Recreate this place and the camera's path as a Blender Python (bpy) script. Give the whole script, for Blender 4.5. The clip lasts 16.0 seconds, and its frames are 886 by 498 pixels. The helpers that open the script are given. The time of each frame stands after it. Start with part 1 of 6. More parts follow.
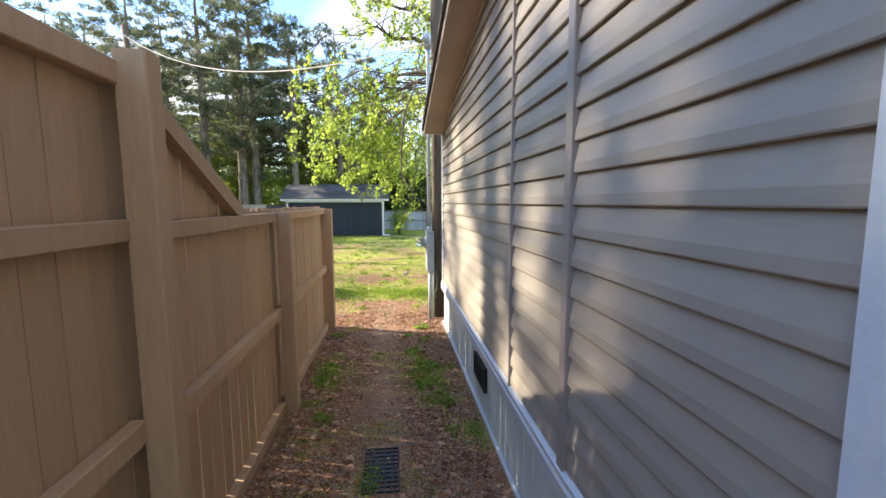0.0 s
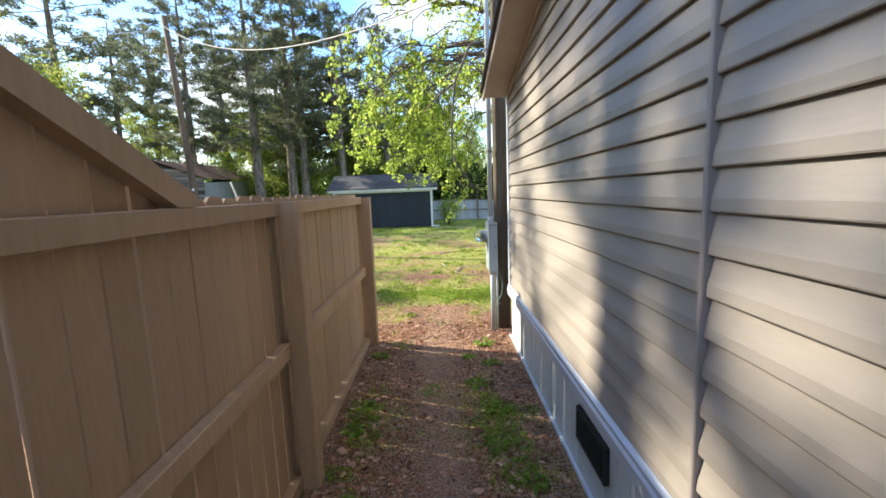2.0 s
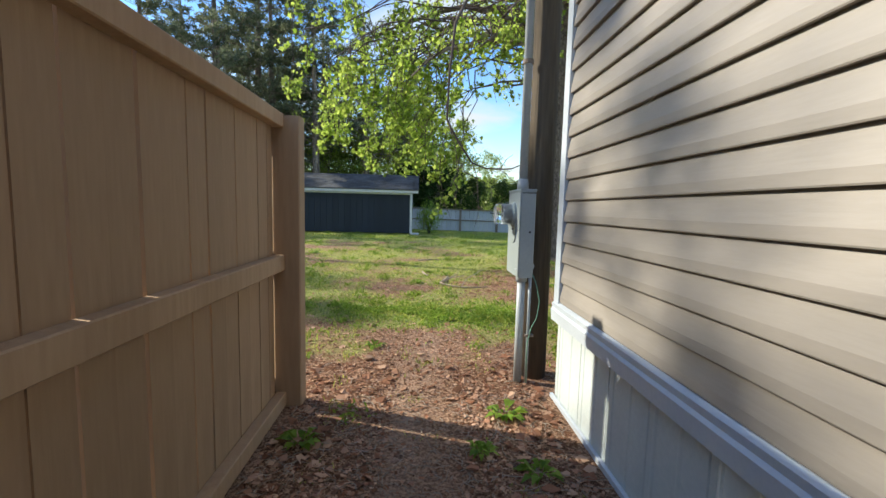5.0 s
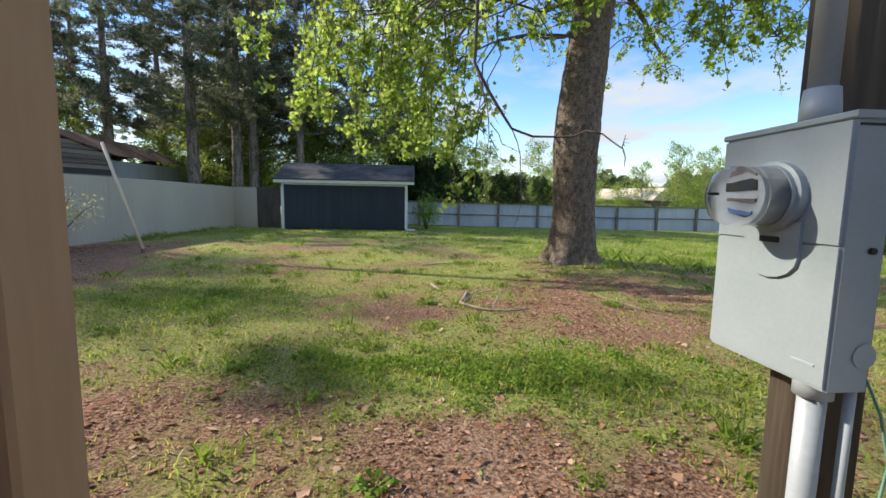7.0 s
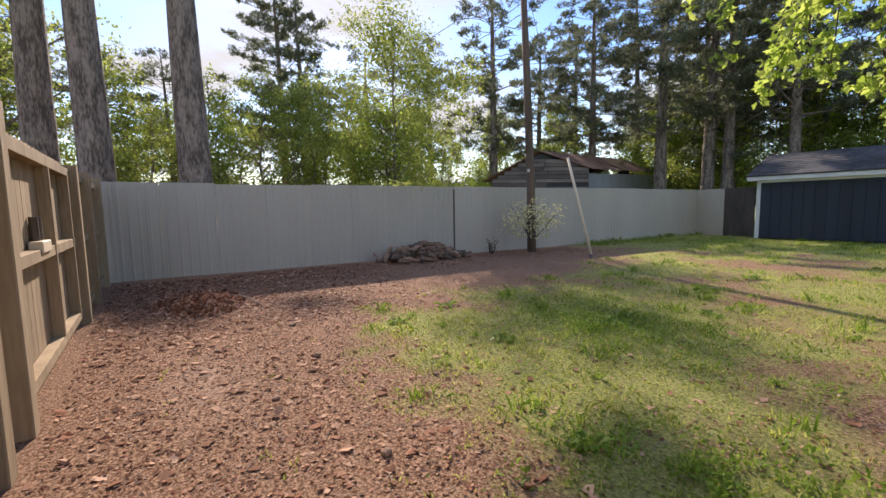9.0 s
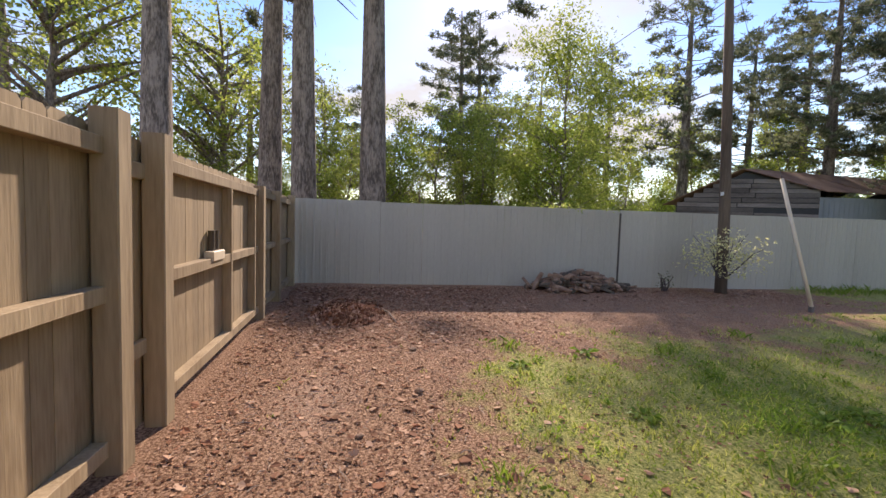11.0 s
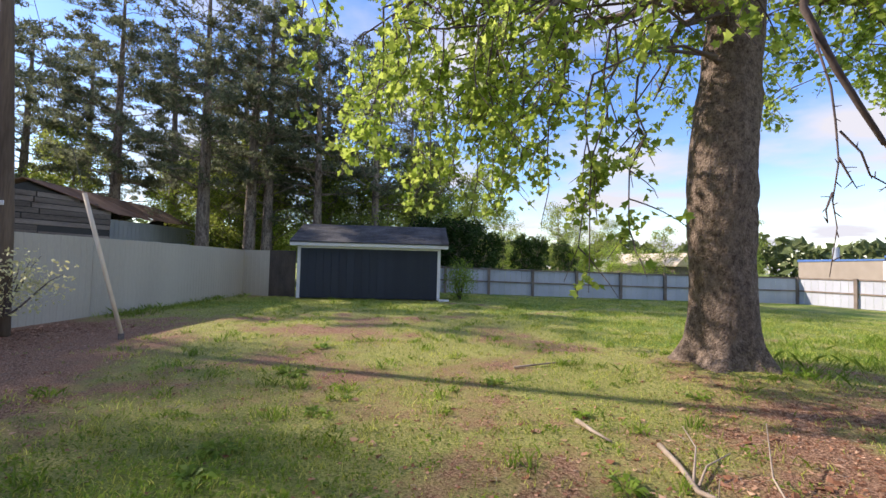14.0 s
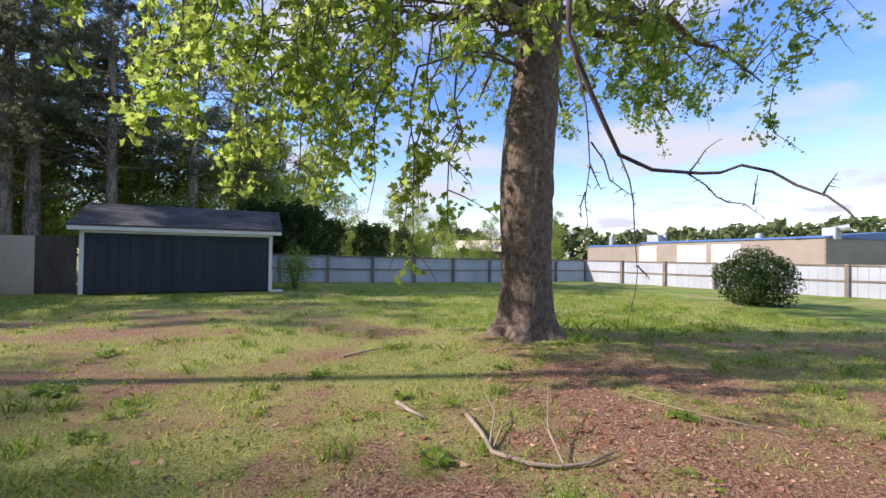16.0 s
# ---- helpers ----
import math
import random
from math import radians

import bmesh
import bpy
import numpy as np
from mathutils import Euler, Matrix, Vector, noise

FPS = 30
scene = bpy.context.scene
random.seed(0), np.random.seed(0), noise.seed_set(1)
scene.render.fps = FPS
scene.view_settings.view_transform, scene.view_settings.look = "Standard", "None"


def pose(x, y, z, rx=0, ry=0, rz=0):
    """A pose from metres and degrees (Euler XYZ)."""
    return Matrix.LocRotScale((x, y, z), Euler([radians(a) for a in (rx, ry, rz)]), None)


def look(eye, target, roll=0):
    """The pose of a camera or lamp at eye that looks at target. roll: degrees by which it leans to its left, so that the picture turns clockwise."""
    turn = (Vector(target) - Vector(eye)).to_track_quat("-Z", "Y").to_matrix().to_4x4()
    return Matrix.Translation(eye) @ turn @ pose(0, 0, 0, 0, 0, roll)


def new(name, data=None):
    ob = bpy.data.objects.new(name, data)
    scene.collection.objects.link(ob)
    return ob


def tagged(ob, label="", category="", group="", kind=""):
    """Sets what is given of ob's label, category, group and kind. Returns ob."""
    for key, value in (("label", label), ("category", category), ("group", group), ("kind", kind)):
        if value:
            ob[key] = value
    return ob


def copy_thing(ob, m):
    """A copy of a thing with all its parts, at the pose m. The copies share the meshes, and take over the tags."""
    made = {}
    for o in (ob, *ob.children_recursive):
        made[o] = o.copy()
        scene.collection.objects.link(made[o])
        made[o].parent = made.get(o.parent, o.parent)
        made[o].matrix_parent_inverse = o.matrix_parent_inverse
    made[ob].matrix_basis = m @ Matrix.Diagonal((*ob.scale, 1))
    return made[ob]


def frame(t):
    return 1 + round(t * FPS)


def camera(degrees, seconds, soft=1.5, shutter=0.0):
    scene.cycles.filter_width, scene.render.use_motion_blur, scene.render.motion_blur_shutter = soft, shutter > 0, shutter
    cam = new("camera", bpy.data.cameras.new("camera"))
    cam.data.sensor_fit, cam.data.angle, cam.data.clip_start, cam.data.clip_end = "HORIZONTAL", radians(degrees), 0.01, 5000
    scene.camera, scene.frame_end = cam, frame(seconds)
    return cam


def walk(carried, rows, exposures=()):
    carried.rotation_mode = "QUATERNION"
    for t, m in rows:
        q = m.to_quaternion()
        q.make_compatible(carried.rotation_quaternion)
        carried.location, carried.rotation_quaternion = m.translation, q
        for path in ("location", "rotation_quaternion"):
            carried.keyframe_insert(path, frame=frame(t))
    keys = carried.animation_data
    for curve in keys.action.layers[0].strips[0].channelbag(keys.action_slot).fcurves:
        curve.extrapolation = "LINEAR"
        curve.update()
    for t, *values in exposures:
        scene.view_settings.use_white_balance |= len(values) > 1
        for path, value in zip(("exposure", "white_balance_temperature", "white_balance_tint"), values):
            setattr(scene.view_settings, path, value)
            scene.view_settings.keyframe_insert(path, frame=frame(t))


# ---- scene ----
cam = camera(93.6, 16.0)
PATH = [
    (0, (0.064, 0.263, 1.953), (0.301, 2.236, 1.73), -0.2),
    (0.5, (0.05, 0.537, 1.952), (0.236, 2.512, 1.705), -1.6),
    (1, (0.057, 0.89, 1.929), (0.213, 2.867, 1.669), -2.0),
    (1.5, (0.05, 1.266, 1.908), (0.09, 3.249, 1.651), -1.7),
    (2, (0.006, 1.641, 1.893), (0.009, 3.623, 1.622), -2.1),
    (2.5, (-0.022, 1.912, 1.806), (-0.086, 3.892, 1.53), -2.0),
    (3, (-0.026, 2.145, 1.65), (-0.115, 4.124, 1.38), -1.1),
    (3.5, (-0.064, 2.5, 1.517), (-0.139, 4.481, 1.256), -1.4),
    (3.7, (-0.078, 2.683, 1.46), (-0.132, 4.667, 1.206), -0.8),
    (5.8, (-0.19, 5.045, 1.245), (0.011, 7.027, 1.07), 0.8),
    (6, (-0.229, 5.294, 1.222), (-0.012, 7.274, 1.039), 0.6),
    (6.5, (-0.301, 5.766, 1.232), (-0.065, 7.741, 1.022), 0.7),
    (7, (-0.358, 6.188, 1.254), (-0.196, 8.17, 1.035), 0.9),
    (7.5, (-0.353, 6.573, 1.264), (-0.552, 8.552, 1.052), 0.3),
    (8, (-0.364, 6.901, 1.243), (-1.015, 8.781, 1.042), -0.4),
    (8.5, (-0.344, 7.184, 1.253), (-1.51, 8.797, 1.058), -1.2),
    (9, (-0.329, 7.461, 1.284), (-1.953, 8.612, 1.088), -1.0),
    (9.2, (-0.367, 7.564, 1.273), (-2.135, 8.48, 1.089), -0.9),
    (11.3, (-0.667, 8.072, 1.405), (-2.618, 8.499, 1.286), 1.8),
    (11.5, (-0.763, 8.103, 1.397), (-2.641, 8.783, 1.304), 2.4),
    (12, (-0.996, 8.207, 1.406), (-2.451, 9.579, 1.392), 3.5),
    (12.5, (-1.159, 8.358, 1.403), (-2.271, 10.021, 1.448), 4.3),
    (13, (-1.344, 8.508, 1.404), (-2.024, 10.387, 1.499), 2.9),
    (13.5, (-1.505, 8.633, 1.401), (-1.639, 10.626, 1.496), 1.2),
    (14, (-1.523, 8.705, 1.393), (-1.383, 10.699, 1.474), 1.4),
    (14.5, (-1.475, 8.732, 1.401), (-1.121, 10.7, 1.458), 1.6),
    (15, (-1.424, 8.736, 1.398), (-0.876, 10.659, 1.439), 1.6),
    (15.5, (-1.371, 8.728, 1.405), (-0.667, 10.6, 1.438), 1.3),
    (16, (-1.315, 8.711, 1.411), (-0.461, 10.519, 1.441), 0.8),
]
EXPOSURES = [(0, 2.0, 7750, 9), (1, 1.96, 7600, 8), (2, 1.77, 7300, 7), (3, 1.84, 7200, 5), (3.7, 1.65, 7150, 4), (6.0, 0.92, 6900, 4), (7.5, 0.98, 7000, 13), (9.0, 1.02, 7450, 19), (12.0, 1.04, 7600, 20), (14, 1.01, 7150, 20), (16, 0.93, 6750, 21)]
walk(cam, [(t, look(eye, target, roll)) for t, eye, target, roll in PATH], EXPOSURES)

# world: late afternoon sky with broken cloud, one sun behind the long fence and the shed
SUN_ELEV, SUN_AZ = 31.5, 161.0   # height, and the way to the sun, counted from +x towards +y
def node(nt, kind, **at):
    n = nt.nodes.new(kind)
    for k, v in at.items():
        if k.startswith("i_"):
            n.inputs[k[2:].replace("_", " ")].default_value = v
    return n


def build_world():
    w = bpy.data.worlds.new("sky")
    scene.world = w
    w.use_nodes = True
    nt = w.node_tree
    nt.nodes.clear()
    out = nt.nodes.new("ShaderNodeOutputWorld")
    bg = nt.nodes.new("ShaderNodeBackground")
    sky = nt.nodes.new("ShaderNodeTexSky")
    sky.sky_type = "NISHITA"
    sky.sun_disc = False
    sky.sun_elevation = radians(SUN_ELEV)
    sky.sun_rotation = radians(90 - SUN_AZ)
    sky.ozone_density = 3.5
    sky.air_density = 1.2
    sky.dust_density = 0.15
    tc = nt.nodes.new("ShaderNodeTexCoord")
    sep = nt.nodes.new("ShaderNodeSeparateXYZ")
    nt.links.new(tc.outputs["Generated"], sep.inputs[0])
    add = nt.nodes.new("ShaderNodeMath")
    add.operation = "ADD"
    add.inputs[1].default_value = 0.12
    nt.links.new(sep.outputs["Z"], add.inputs[0])
    mx = nt.nodes.new("ShaderNodeMath")
    mx.operation = "MAXIMUM"
    mx.inputs[1].default_value = 0.05
    nt.links.new(add.outputs[0], mx.inputs[0])
    com = nt.nodes.new("ShaderNodeCombineXYZ")
    for k in ("X", "Y"):
        d = nt.nodes.new("ShaderNodeMath")
        d.operation = "DIVIDE"
        nt.links.new(sep.outputs[k], d.inputs[0])
        nt.links.new(mx.outputs[0], d.inputs[1])
        nt.links.new(d.outputs[0], com.inputs[k])
    nz = nt.nodes.new("ShaderNodeTexNoise")
    nz.inputs["Scale"].default_value = 0.95
    nz.inputs["Detail"].default_value = 7.0
    nz.inputs["Roughness"].default_value = 0.52
    nt.links.new(com.outputs[0], nz.inputs["Vector"])
    ramp = nt.nodes.new("ShaderNodeValToRGB")
    ramp.color_ramp.elements[0].position = 0.455
    ramp.color_ramp.elements[1].position = 0.61
    nt.links.new(nz.outputs["Fac"], ramp.inputs[0])
    sat = nt.nodes.new("ShaderNodeHueSaturation")
    sat.inputs["Saturation"].default_value = 1.25
    sat.inputs["Hue"].default_value = 0.515
    nt.links.new(sky.outputs[0], sat.inputs["Color"])
    mix = nt.nodes.new("ShaderNodeMixRGB")
    mix.inputs[2].default_value = (2.6, 2.87, 3.3, 1)
    nt.links.new(ramp.outputs[0], mix.inputs[0])
    nt.links.new(sat.outputs[0], mix.inputs[1])
    nt.links.new(mix.outputs[0], bg.inputs[0])
    bg.inputs[1].default_value = 0.15
    nt.links.new(bg.outputs[0], out.inputs[0])
    sun = bpy.data.lights.new("sun", "SUN")
    sun.energy, sun.angle, sun.color = 3.6, radians(0.9), (1.0, 0.94, 0.86)
    ob = new("sun", sun)
    a, e = radians(SUN_AZ), radians(SUN_ELEV)
    ob.matrix_world = look((50 * math.cos(a) * math.cos(e), 50 * math.sin(a) * math.cos(e), 50 * math.sin(e)), (0, 0, 0))


build_world()


# ---- materials ----
def srgb(c):
    return tuple(v / 12.92 if v <= 0.04045 else ((v + 0.055) / 1.055) ** 2.4 for v in c)


def material(name, base, base2, rough=0.7, scale=3.0, fine=60.0, bump=0.15, metal=0.0, spec=0.5, stretch=(1, 1, 1), vary=0.12, fine_mix=0.35, low=0.35, high=0.65, coord="Object", trans=0.0, depth=0.01):
    """Two tones mixed by a broad and a fine noise, with a small bump; vary: how much single pieces differ."""
    m = bpy.data.materials.new(name)
    m.use_nodes = True
    nt = m.node_tree
    b = nt.nodes["Principled BSDF"]
    b.inputs["Roughness"].default_value = rough
    b.inputs["Metallic"].default_value = metal
    b.inputs["Specular IOR Level"].default_value = spec
    L = nt.links.new
    tc = nt.nodes.new("ShaderNodeNewGeometry") if coord == "World" else nt.nodes.new("ShaderNodeTexCoord")
    mp = nt.nodes.new("ShaderNodeMapping")
    mp.inputs["Scale"].default_value = stretch
    L(tc.outputs["Position" if coord == "World" else "Object"], mp.inputs[0])
    n1 = node(nt, "ShaderNodeTexNoise", i_Scale=scale, i_Detail=5.0)
    n2 = node(nt, "ShaderNodeTexNoise", i_Scale=fine, i_Detail=3.0)
    L(mp.outputs[0], n1.inputs["Vector"])
    L(mp.outputs[0], n2.inputs["Vector"])
    mixf = nt.nodes.new("ShaderNodeMix")
    mixf.inputs[0].default_value = fine_mix
    L(n1.outputs["Fac"], mixf.inputs[2])
    L(n2.outputs["Fac"], mixf.inputs[3])
    ramp = nt.nodes.new("ShaderNodeValToRGB")
    ramp.color_ramp.elements[0].position, ramp.color_ramp.elements[1].position = low, high
    ramp.color_ramp.elements[0].color = (*base, 1)
    ramp.color_ramp.elements[1].color = (*base2, 1)
    L(mixf.outputs[0], ramp.inputs[0])
    col = ramp.outputs[0]
    if vary:
        oi = nt.nodes.new("ShaderNodeObjectInfo")
        mr = nt.nodes.new("ShaderNodeMapRange")
        mr.inputs[3].default_value, mr.inputs[4].default_value = 1 - vary, 1 + vary
        L(oi.outputs["Random"], mr.inputs[0])
        hs = nt.nodes.new("ShaderNodeHueSaturation")
        L(mr.outputs[0], hs.inputs["Value"])
        L(col, hs.inputs["Color"])
        col = hs.outputs[0]
    L(col, b.inputs["Base Color"])
    bp = nt.nodes.new("ShaderNodeBump")
    bp.inputs["Strength"].default_value = bump
    bp.inputs["Distance"].default_value = depth
    L(n2.outputs["Fac"], bp.inputs["Height"])
    L(bp.outputs[0], b.inputs["Normal"])
    if trans:
        b.inputs["Roughness"].default_value = rough
        t = nt.nodes.new("ShaderNodeBsdfTranslucent")
        bright = nt.nodes.new("ShaderNodeHueSaturation")
        bright.inputs["Value"].default_value = 1.5
        bright.inputs["Hue"].default_value = 0.48
        L(col, bright.inputs["Color"])
        L(bright.outputs[0], t.inputs[0])
        ms = nt.nodes.new("ShaderNodeMixShader")
        ms.inputs[0].default_value = trans
        L(b.outputs[0], ms.inputs[1])
        L(t.outputs[0], ms.inputs[2])
        L(ms.outputs[0], nt.nodes["Material Output"].inputs[0])
    return m


def leaf_material(name, a, b_, trans=0.45, rough=0.45, mid=None):
    """Leaf tones that differ from leaf to leaf, part of the light shining through."""
    m = bpy.data.materials.new(name)
    m.use_nodes = True
    nt = m.node_tree
    L = nt.links.new
    b = nt.nodes["Principled BSDF"]
    b.inputs["Roughness"].default_value = rough
    b.inputs["Specular IOR Level"].default_value = 0.15
    g = nt.nodes.new("ShaderNodeNewGeometry")
    ramp = nt.nodes.new("ShaderNodeValToRGB")
    ramp.color_ramp.elements[0].color = (*a, 1)
    ramp.color_ramp.elements[1].color = (*b_, 1)
    if mid:
        e = ramp.color_ramp.elements.new(0.5)
        e.color = (*mid, 1)
    L(g.outputs["Random Per Island"], ramp.inputs[0])
    n = node(nt, "ShaderNodeTexNoise", i_Scale=1.2, i_Detail=2.0)
    L(g.outputs["Position"], n.inputs["Vector"])
    mr = nt.nodes.new("ShaderNodeMapRange")
    mr.inputs[1].default_value, mr.inputs[2].default_value = 0.3, 0.7
    mr.inputs[3].default_value, mr.inputs[4].default_value = 0.8, 1.2
    L(n.outputs["Fac"], mr.inputs[0])
    hs = nt.nodes.new("ShaderNodeHueSaturation")
    L(mr.outputs[0], hs.inputs["Value"])
    L(ramp.outputs[0], hs.inputs["Color"])
    L(hs.outputs[0], b.inputs["Base Color"])
    t = nt.nodes.new("ShaderNodeBsdfTranslucent")
    br = nt.nodes.new("ShaderNodeHueSaturation")
    br.inputs["Value"].default_value = 1.6
    br.inputs["Hue"].default_value = 0.485
    L(hs.outputs[0], br.inputs["Color"])
    L(br.outputs[0], t.inputs[0])
    ms = nt.nodes.new("ShaderNodeMixShader")
    ms.inputs[0].default_value = trans
    L(b.outputs[0], ms.inputs[1])
    L(t.outputs[0], ms.inputs[2])
    L(ms.outputs[0], nt.nodes["Material Output"].inputs[0])
    return m


def ground_material():
    """Lawn, worn to red-brown soil and leaf litter in patches, with a pale trodden line between fence and house."""
    m = bpy.data.materials.new("soil_and_lawn")
    m.use_nodes = True
    nt = m.node_tree
    L = nt.links.new
    b = nt.nodes["Principled BSDF"]
    b.inputs["Roughness"].default_value = 0.95
    b.inputs["Specular IOR Level"].default_value = 0.15
    g = nt.nodes.new("ShaderNodeNewGeometry")

    def noise_ramp(scale, lo, hi, c0, c1, detail=6.0, rough=0.6):
        n = node(nt, "ShaderNodeTexNoise", i_Scale=scale, i_Detail=detail, i_Roughness=rough)
        L(g.outputs["Position"], n.inputs["Vector"])
        r = nt.nodes.new("ShaderNodeValToRGB")
        r.color_ramp.elements[0].position, r.color_ramp.elements[1].position = lo, hi
        r.color_ramp.elements[0].color, r.color_ramp.elements[1].color = (*c0, 1), (*c1, 1)
        L(n.outputs["Fac"], r.inputs[0])
        return n, r
    at = nt.nodes.new("ShaderNodeAttribute")
    at.attribute_name = "grass"
    _, soil = noise_ramp(9.0, 0.3, 0.7, SOIL_A, SOIL_B)
    nf, litter = noise_ramp(48.0, 0.44, 0.58, LITTER_A, LITTER_B, 6.0, 0.8)
    ms = nt.nodes.new("ShaderNodeMixRGB")
    ms.inputs[0].default_value = 0.75
    L(soil.outputs[0], ms.inputs[1])
    L(litter.outputs[0], ms.inputs[2])
    _, green = noise_ramp(42.0, 0.36, 0.64, GRASS_A, GRASS_B, 8.0, 0.8)
    _, deep = noise_ramp(42.0, 0.36, 0.64, (0.045, 0.10, 0.014), (0.27, 0.38, 0.085), 8.0, 0.8)
    rich = nt.nodes.new("ShaderNodeMapRange")
    rich.inputs[1].default_value, rich.inputs[2].default_value = 1.0, 1.8
    L(at.outputs["Fac"], rich.inputs[0])
    turf = nt.nodes.new("ShaderNodeMixRGB")
    L(rich.outputs[0], turf.inputs[0])
    L(green.outputs[0], turf.inputs[1])
    L(deep.outputs[0], turf.inputs[2])
    nm = node(nt, "ShaderNodeTexNoise", i_Scale=6.0, i_Detail=8.0, i_Roughness=0.75)
    L(g.outputs["Position"], nm.inputs["Vector"])
    su = nt.nodes.new("ShaderNodeMath")
    su.operation = "ADD"
    L(nm.outputs["Fac"], su.inputs[0])
    L(at.outputs["Fac"], su.inputs[1])
    mr = nt.nodes.new("ShaderNodeMapRange")
    mr.inputs[1].default_value, mr.inputs[2].default_value = 0.80, 1.25
    L(su.outputs[0], mr.inputs[0])
    mg = nt.nodes.new("ShaderNodeMixRGB")
    L(mr.outputs[0], mg.inputs[0])
    L(ms.outputs[0], mg.inputs[1])
    L(turf.outputs[0], mg.inputs[2])
    pt = nt.nodes.new("ShaderNodeAttribute")
    pt.attribute_name = "trodden"
    s2 = nt.nodes.new("ShaderNodeMath")
    s2.operation = "MULTIPLY"
    L(pt.outputs["Fac"], s2.inputs[0])
    L(nm.outputs["Fac"], s2.inputs[1])
    mp = nt.nodes.new("ShaderNodeMixRGB")
    L(s2.outputs[0], mp.inputs[0])
    L(mg.outputs[0], mp.inputs[1])
    mp.inputs[2].default_value = (*TRODDEN, 1)
    L(mp.outputs[0], b.inputs["Base Color"])
    bp = nt.nodes.new("ShaderNodeBump")
    bp.inputs["Strength"].default_value, bp.inputs["Distance"].default_value = 0.9, 0.03
    L(nf.outputs["Fac"], bp.inputs["Height"])
    L(bp.outputs[0], b.inputs["Normal"])
    return m


